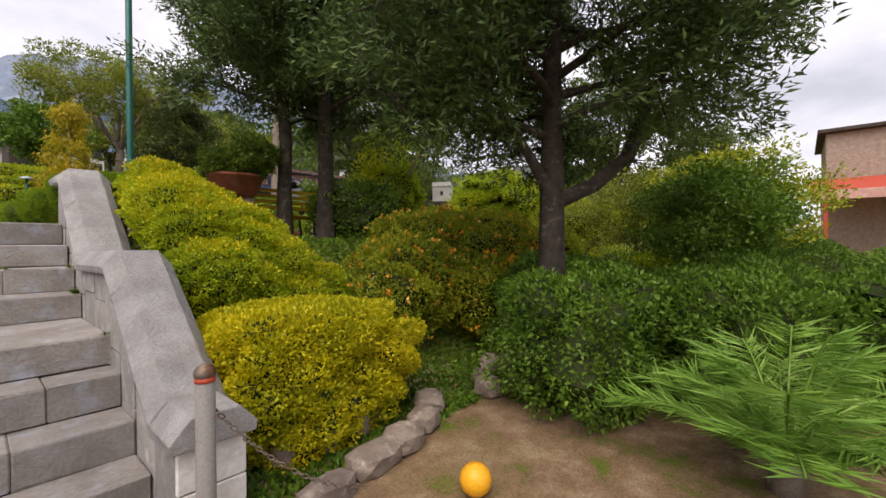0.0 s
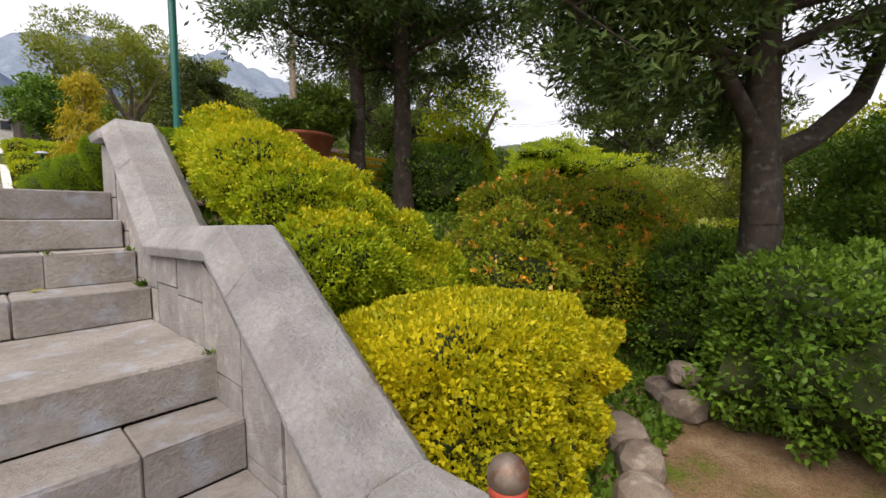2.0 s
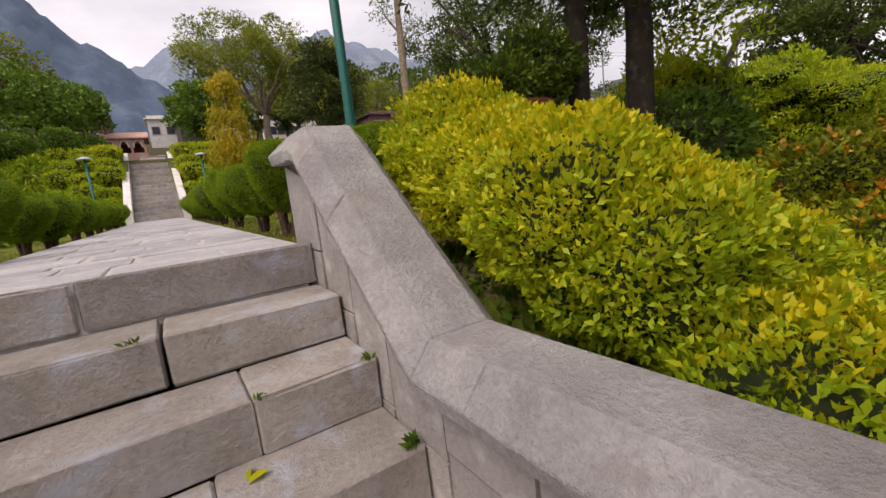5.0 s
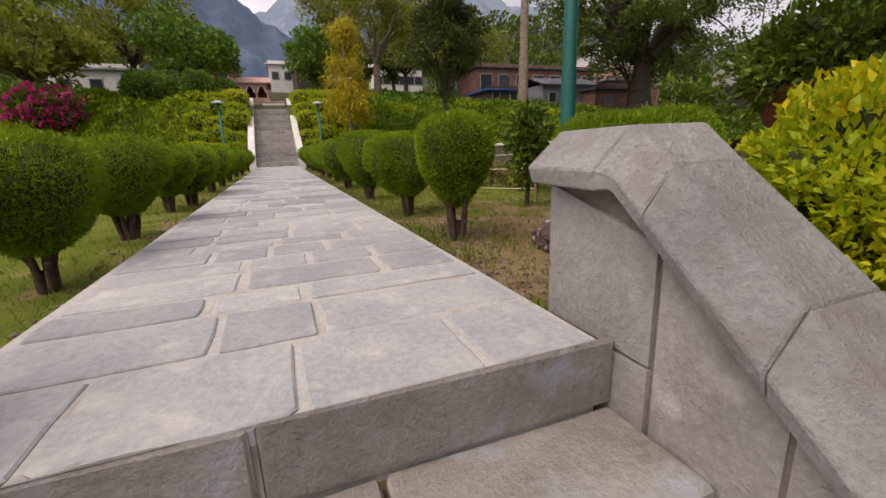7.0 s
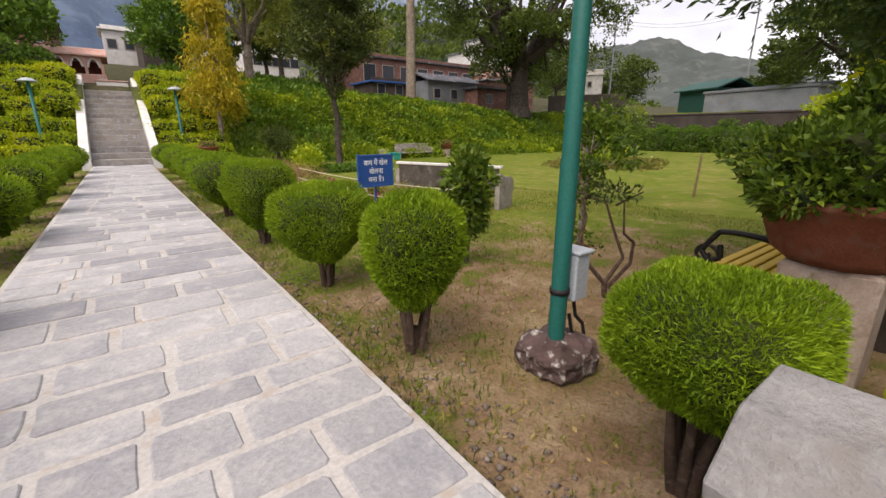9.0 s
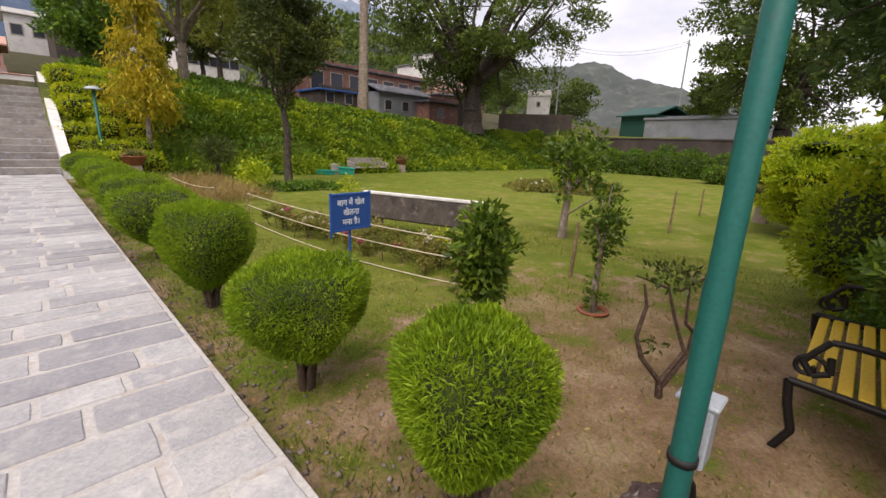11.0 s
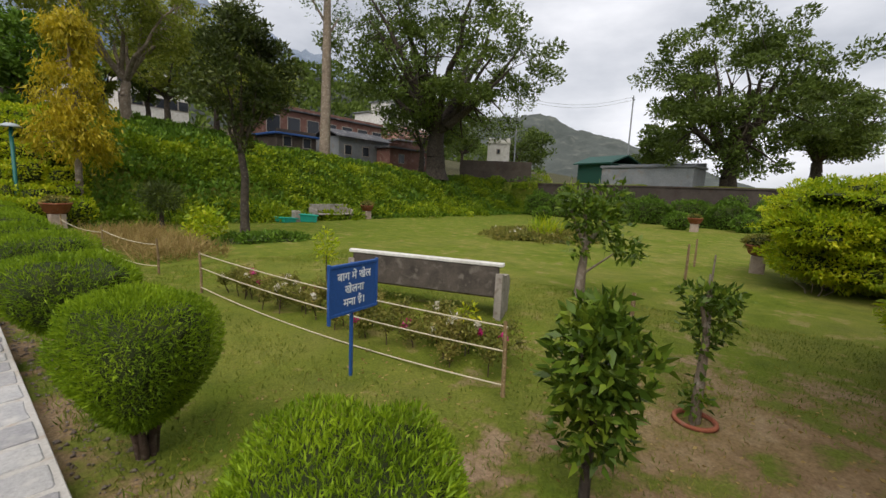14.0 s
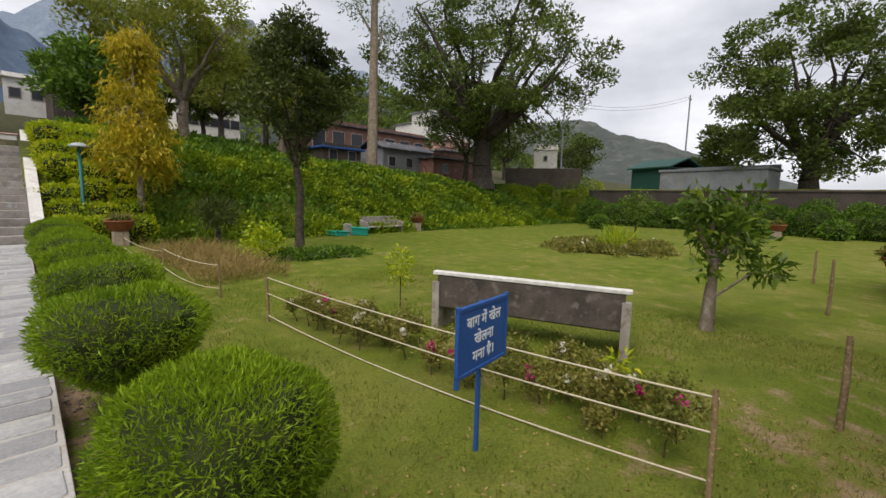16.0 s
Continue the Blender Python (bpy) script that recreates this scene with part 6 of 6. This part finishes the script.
# woods on the slope behind the houses
g = np.random.default_rng(71)
n = 26000
x = g.uniform(-45, 165, n)
t = g.random(n)
y = 72 + 58 * t
h = slope_height(x) * t ** 0.8
d = np.stack([x, y, 0 * x], axis=1)
z = h + 1.5 + 2.6 * lumps(d, 0.7, 0.35, 9) * (1 - 0.6 * g.random(n) ** 2)
tagged(part("hillside_woods", leaf_mesh(np.stack([x, y, z], axis=1), np.tile(np.array((0, -0.6, 0.7)), (n, 1)), 1.5, 0.8, 0.6), L_BROAD), "mixed green woods on the hillside", "woods", kind="stuff")


# soil clods, pebbles and tufts along the path's edges
g = np.random.default_rng(88)
n = 2600
side = g.random(n) < 0.7
x = np.where(side, STAIR_R + np.abs(g.normal(0, 0.22, n)), STAIR_L - np.abs(g.normal(0, 0.2, n)))
y = np.where(side, g.uniform(0.42, 14, n), g.uniform(0.4, 12, n))
vs, fs = [], []
octa = np.array(((1, 0, 0), (0, 1, 0), (-1, 0, 0), (0, -1, 0), (0, 0, 0.7), (0, 0, -0.7)), float)
tri = np.array(((0, 1, 4), (1, 2, 4), (2, 3, 4), (3, 0, 4), (1, 0, 5), (2, 1, 5), (3, 2, 5), (0, 3, 5)))
for k in range(n):
    r = 0.006 + 0.022 * g.random() ** 3
    a = g.uniform(0, 6.28)
    q = octa * g.uniform(0.6, 1.2, (6, 1)) * r
    q = np.stack([q[:, 0] * math.cos(a) - q[:, 1] * math.sin(a), q[:, 0] * math.sin(a) + q[:, 1] * math.cos(a), q[:, 2]], axis=1)
    vs.append(q + (x[k], y[k], float(ground_z(x[k], y[k])) + r * 0.2))
    fs.append(tri + 6 * k)
tagged(part("pebbles", np_mesh("pebbles", np.concatenate(vs), np.concatenate(fs)), M_ROCK), "scattered pebbles and clods of soil along the path", "pebbles", kind="stuff")
n = 9000
x = np.where(g.random(n) < 0.7, STAIR_R + 0.03 + np.abs(g.normal(0, 0.3, n)), STAIR_L - 0.03 - np.abs(g.normal(0, 0.3, n)))
y = g.uniform(0.5, 18, n)
keep = lumps(np.stack([x, y, 0 * x], axis=1), 0.9, 1.6, 5) > 0.9
p = np.stack([x, y, ground_z(x, y)], axis=1)[keep]
tagged(part("edge_grass", leaf_mesh(p, np.tile(np.array((0, 0, 1.0)), (len(p), 1)), 0.07, 0.008, 0.5, 0.2, 0.3), L_GRASS), "tufts of grass along the path's edges", "grass", kind="stuff")


# ---- houses ----
def house(x, y, z, w, d, h, turn, wall, roof, label, rows=1, cols=3, flat=True, group="houses", door=False, over=0.3, foot=1.5, win=(0.9, 1.0), frame_mat=None):
    """Walls, a roof slab or pitched roof, and windows with frames on the front (towards -y)."""
    ob = thing("house", x, y, z, label, "house", group, turn=turn)
    part("wall", box_bm(-w / 2, w / 2, 0, d, -foot, h, bevel=0.03), wall, ob)
    if flat:
        part("roof", box_bm(-w / 2 - over, w / 2 + over, -over, d + over, h + 0.003, h + 0.18, bevel=0.02), roof, ob)
        part("parapet", box_bm(-w / 2, w / 2, 0, 0.15, h + 0.184, h + 0.5, bevel=0.02), wall, ob)
    else:
        part("roof", prism([(-over, h + 0.003), (d / 2, h + 0.22 * d), (d + over, h + 0.003), (d + over, h - 0.1), (d / 2, h + 0.22 * d - 0.12), (-over, h - 0.1)], -w / 2 - over, w / 2 + over), roof, ob)
    for r in range(rows):
        for c in range(cols):
            cx = -w / 2 + (c + 0.5) * w / cols
            cz = h * (r + 0.55) / rows
            ww, wh = win[0] / 2, win[1] / 2
            wd = part("window", box_bm(cx - ww, cx + ww, -0.05, 0.02, cz - wh, cz + wh, bevel=0.01), frame_mat or M_BENCHSTONE, ob)
            part("pane", box_bm(cx - ww + 0.08, cx + ww - 0.08, -0.062, -0.045, cz - wh + 0.08, cz + wh - 0.08), M_GLASS, wd)
    return ob


house(31.5, 46, 5.8, 17, 6, 3.6, 0, M_BRICK, M_ROOFDARK, "long red-brown row house with barred verandah", 1, 7, win=(1.6, 2.0))
house(37.5, 36.5, 4.6, 7, 4, 2.2, -6, M_BRICK, M_SHEETGREY, "small red-brown shop with a grey sheet roof", 1, 2)
house(59.5, 60, 8.0, 14, 8, 7.2, 0, M_WHITE, M_SHEETGREY, "white two-storey house on the slope", 2, 4, win=(1.2, 1.3))
house(54.0, 56, 11.2, 8.7, 4, 4.7, 0, M_WHITE, M_SHEETGREY, "white three-storey house above the shacks", 3, 3, win=(1.0, 1.0), foot=4.0)
house(28.6, 36, 3.5, 6.5, 4, 2.7, 0, M_SHEETGREY, M_ROOFDARK, "grey sheet-metal shack with a dark roof", 1, 3, False)
house(33.3, 34, 3.4, 6.4, 4, 2.1, 0, M_BRICK, M_ROOFDARK, "small red-brown shop under a dark awning", 1, 2)
house(22.2, 38, 4.6, 4.0, 4, 1.2, 0, M_GREYWALL, M_BLUETARP, "low stall under a blue sheet roof", 1, 2)
house(47.9, 48, 7.7, 7.3, 4, 2.4, 0, M_PINK, M_SHEETGREY, "pale pink house front above the shops", 1, 3)
house(18.1, 62, 9.2, 7.2, 4, 6.1, 0, M_WHITE, M_SHEETGREY, "white terrace houses behind the trees", 3, 6, win=(1.2, 1.2), foot=4.0)
house(44.5, 49, 6.2, 8, 6, 3.0, -8, M_PINK, M_SHEETGREY, "pinkish house between the trees", 1, 3)
house(10.5, 66, 9.0, 5, 5, 4.0, 0, M_WHITE, M_BRICK, "white hillside house behind the trees", 2, 3, win=(1.3, 1.4))
house(1.9, 60, 8.7, 3.0, 5, 2.9, 0, M_WHITE, M_WHITE, "white flat-roofed house beyond the far stairs", 1, 2)
house(-5.4, 56, 8.2, 4.0, 4, 2.6, -6, M_BRICK, M_SHEETGREY, "small brown house with a grey sheet roof above the far stairs", 1, 2, False)
house(5.2, 57, 8.3, 3.4, 4, 2.4, 6, M_GREYWALL, M_ROOFDARK, "dark low house among the trees above the far stairs", 1, 2)
house(-12.0, 40, 4.8, 6, 4, 2.4, 0, M_WHITE, M_SHEETGREY, "low pale house beyond the bank", 1, 3)
hut = house(35.2, 24.4, 4.5, 2.1, 1.8, 1.65, -58, M_WHITE, M_WHITE, "small white tank house with one dark opening", 1, 1, win=(0.4, 0.5), over=0.08, foot=0.0)
part("plinth", box_bm(-3.6, 3.2, -0.2, 2.0, -2.6, -0.004, bevel=0.03), M_GREYWALL, hut, "brown stone plinth")
house(37.0, 15.8, 2.5, 3.6, 3.4, 1.9, -112, M_GREENSHED, M_GREENSHED, "dark green sheet-metal shed with a pitched roof", 1, 0, False)
house(37.0, 10.6, 2.5, 6.5, 3.0, 1.3, 84, M_SHEETGREY, M_SHEETGREY, "long low grey sheet-metal shed", 1, 0, True, over=0.1)
house(34.0, -12.3, -0.8, 11, 6, 5.9, 90, M_PEDESTAL, M_GREYWALL, "old brown building with a red canopy behind the trees", 1, 5)
can = thing("canopy", 28.0, -12.0, 1.9, "faded red canopy along the brown building", "canopy")
part("sheet", prism([(0.01, 0.85), (0.01, 0.97), (2.8, 0.17), (2.8, 0.05)], -6.0, 5.8), M_REDPAINT, can, at=pose(0, 0, 0, 0, 0, 90))
part("fascia", box_bm(-2.86, -2.81, -6.0, 5.8, -0.25, 0.17, bevel=0.01), M_PINK, can, "pale pink front board")
for yy in (-5.5, -2, 1.5, 5.2):
    part("support", box_bm(-2.75, -2.6, yy, yy + 0.15, -3.6, 0.1, bevel=0.01), M_REDPAINT, can)

kiosk = thing("red_kiosk", 24.0, -2.2, float(ground_z(24, -2.2)), "small red-painted kiosk beyond the trees", "kiosk")
part("body", box_bm(-0.6, 0.6, -0.6, 0.6, 0, 1.9, bevel=0.02), M_REDPAINT, kiosk)
part("roof", box_bm(-0.8, 0.8, -0.8, 0.8, 1.903, 2.05, bevel=0.03), M_WHITE, kiosk)

# pink arched pavilion at the top of the far stairs
def pointed_arch(cx, half, z0, top, crown):
    """A panel with a pointed opening, as a profile of (across, height)."""
    c = [(cx - half * math.cos(a), z0 + (top - z0) * math.sin(a) ** 1.3) for a in np.linspace(0, math.pi, 9)]
    return [(cx - half - 0.12, z0), *c, (cx + half + 0.12, z0), (cx + half + 0.12, crown), (cx - half - 0.12, crown)]


# dark red paints in the shade behind the pavilion's arches
M_SHADE = rough_stone("pavilion_inside_shade", (0.10, 0.03, 0.025), (0.2, 0.06, 0.05), (0.12, 0.05, 0.04), 2, 0.2, 0.9, 0)
pav = thing("pavilion", -0.95, 29.0, 3.85, "pink pavilion with white-edged pointed arches", "pavilion")
part("plinth", box_bm(-1.1, 1.1, -0.4, 2.2, -1.2, 0.12, bevel=0.03), M_PINK, pav)
part("rear_wall", box_bm(-1.0, 1.0, 1.9, 2.1, 0.123, 1.0, bevel=0.02), M_SHADE, pav, "inner wall coloured dark red for shade")
for sx in (-0.99, -0.35, 0.35, 0.99):
    part("column", box_bm(sx - 0.06, sx + 0.06, -0.3, -0.18, 0.123, 0.62, bevel=0.012), M_PINK, pav)
for k in range(3):
    cx = -0.66 + 0.66 * k
    part("arch", prism(pointed_arch(0, 0.21, 0.45, 0.86, 0.94), -0.05, 0.05), M_PINK, pav, at=pose(cx, -0.24, 0, 0, 0, 90))
    part("arch_edge", wire([(0.22 * -math.cos(a), 0, 0.45 + 0.40 * math.sin(a) ** 1.3) for a in np.linspace(0, math.pi, 11)], 0.045, 6), M_WHITE, pav, "white arch edging", at=pose(cx, -0.30, 0))
part("roof", prism([(-0.55, 0.944), (-0.55, 1.02), (0.9, 1.5), (2.3, 1.02), (2.3, 0.944)], -1.25, 1.25), M_PINK, pav)
lw = thing("landing_wall", 0.3, 26.9, 3.0, "pale plastered parapet at the head of the far stairs", "wall", kind="structure")
part("plaster", box_bm(-0.6, 0.62, 0, 0.25, -0.3, 0.5, bevel=0.02), M_WHITE, lw)
part("wall_coping", box_bm(-0.64, 0.66, -0.04, 0.29, 0.503, 0.56, bevel=0.02), M_PINK, lw)


# poles and wires far off
for x, y, z, h in [(41.0, 26.0, 3.0, 9.0), (47.0, 16.0, 3.0, 9.0)]:
    up = thing("utility_pole", x, y, z, "thin grey utility pole with a crossarm", "utility pole", "utility poles")
    part("shaft", tubes([((0, 0, -0.5), (0, 0, h), 0.09, 0.06)], 8), M_SHEETGREY, up)
    part("crossarm", box_bm(-0.5, 0.5, -0.04, 0.04, h - 0.4, h - 0.32), M_SHEETGREY, up)
for dz in (8.6, 8.9):
    pts = [(41.0 + 6.0 * t, 26.0 - 10.0 * t, 3.0 + dz - 0.9 * 4 * t * (1 - t)) for t in np.linspace(0, 1, 11)]
    tagged(part("overhead_wire", wire(pts, 0.012, 4), M_BLACKCABLE), "overhead wire strung between utility poles", "wire", "overhead wires")
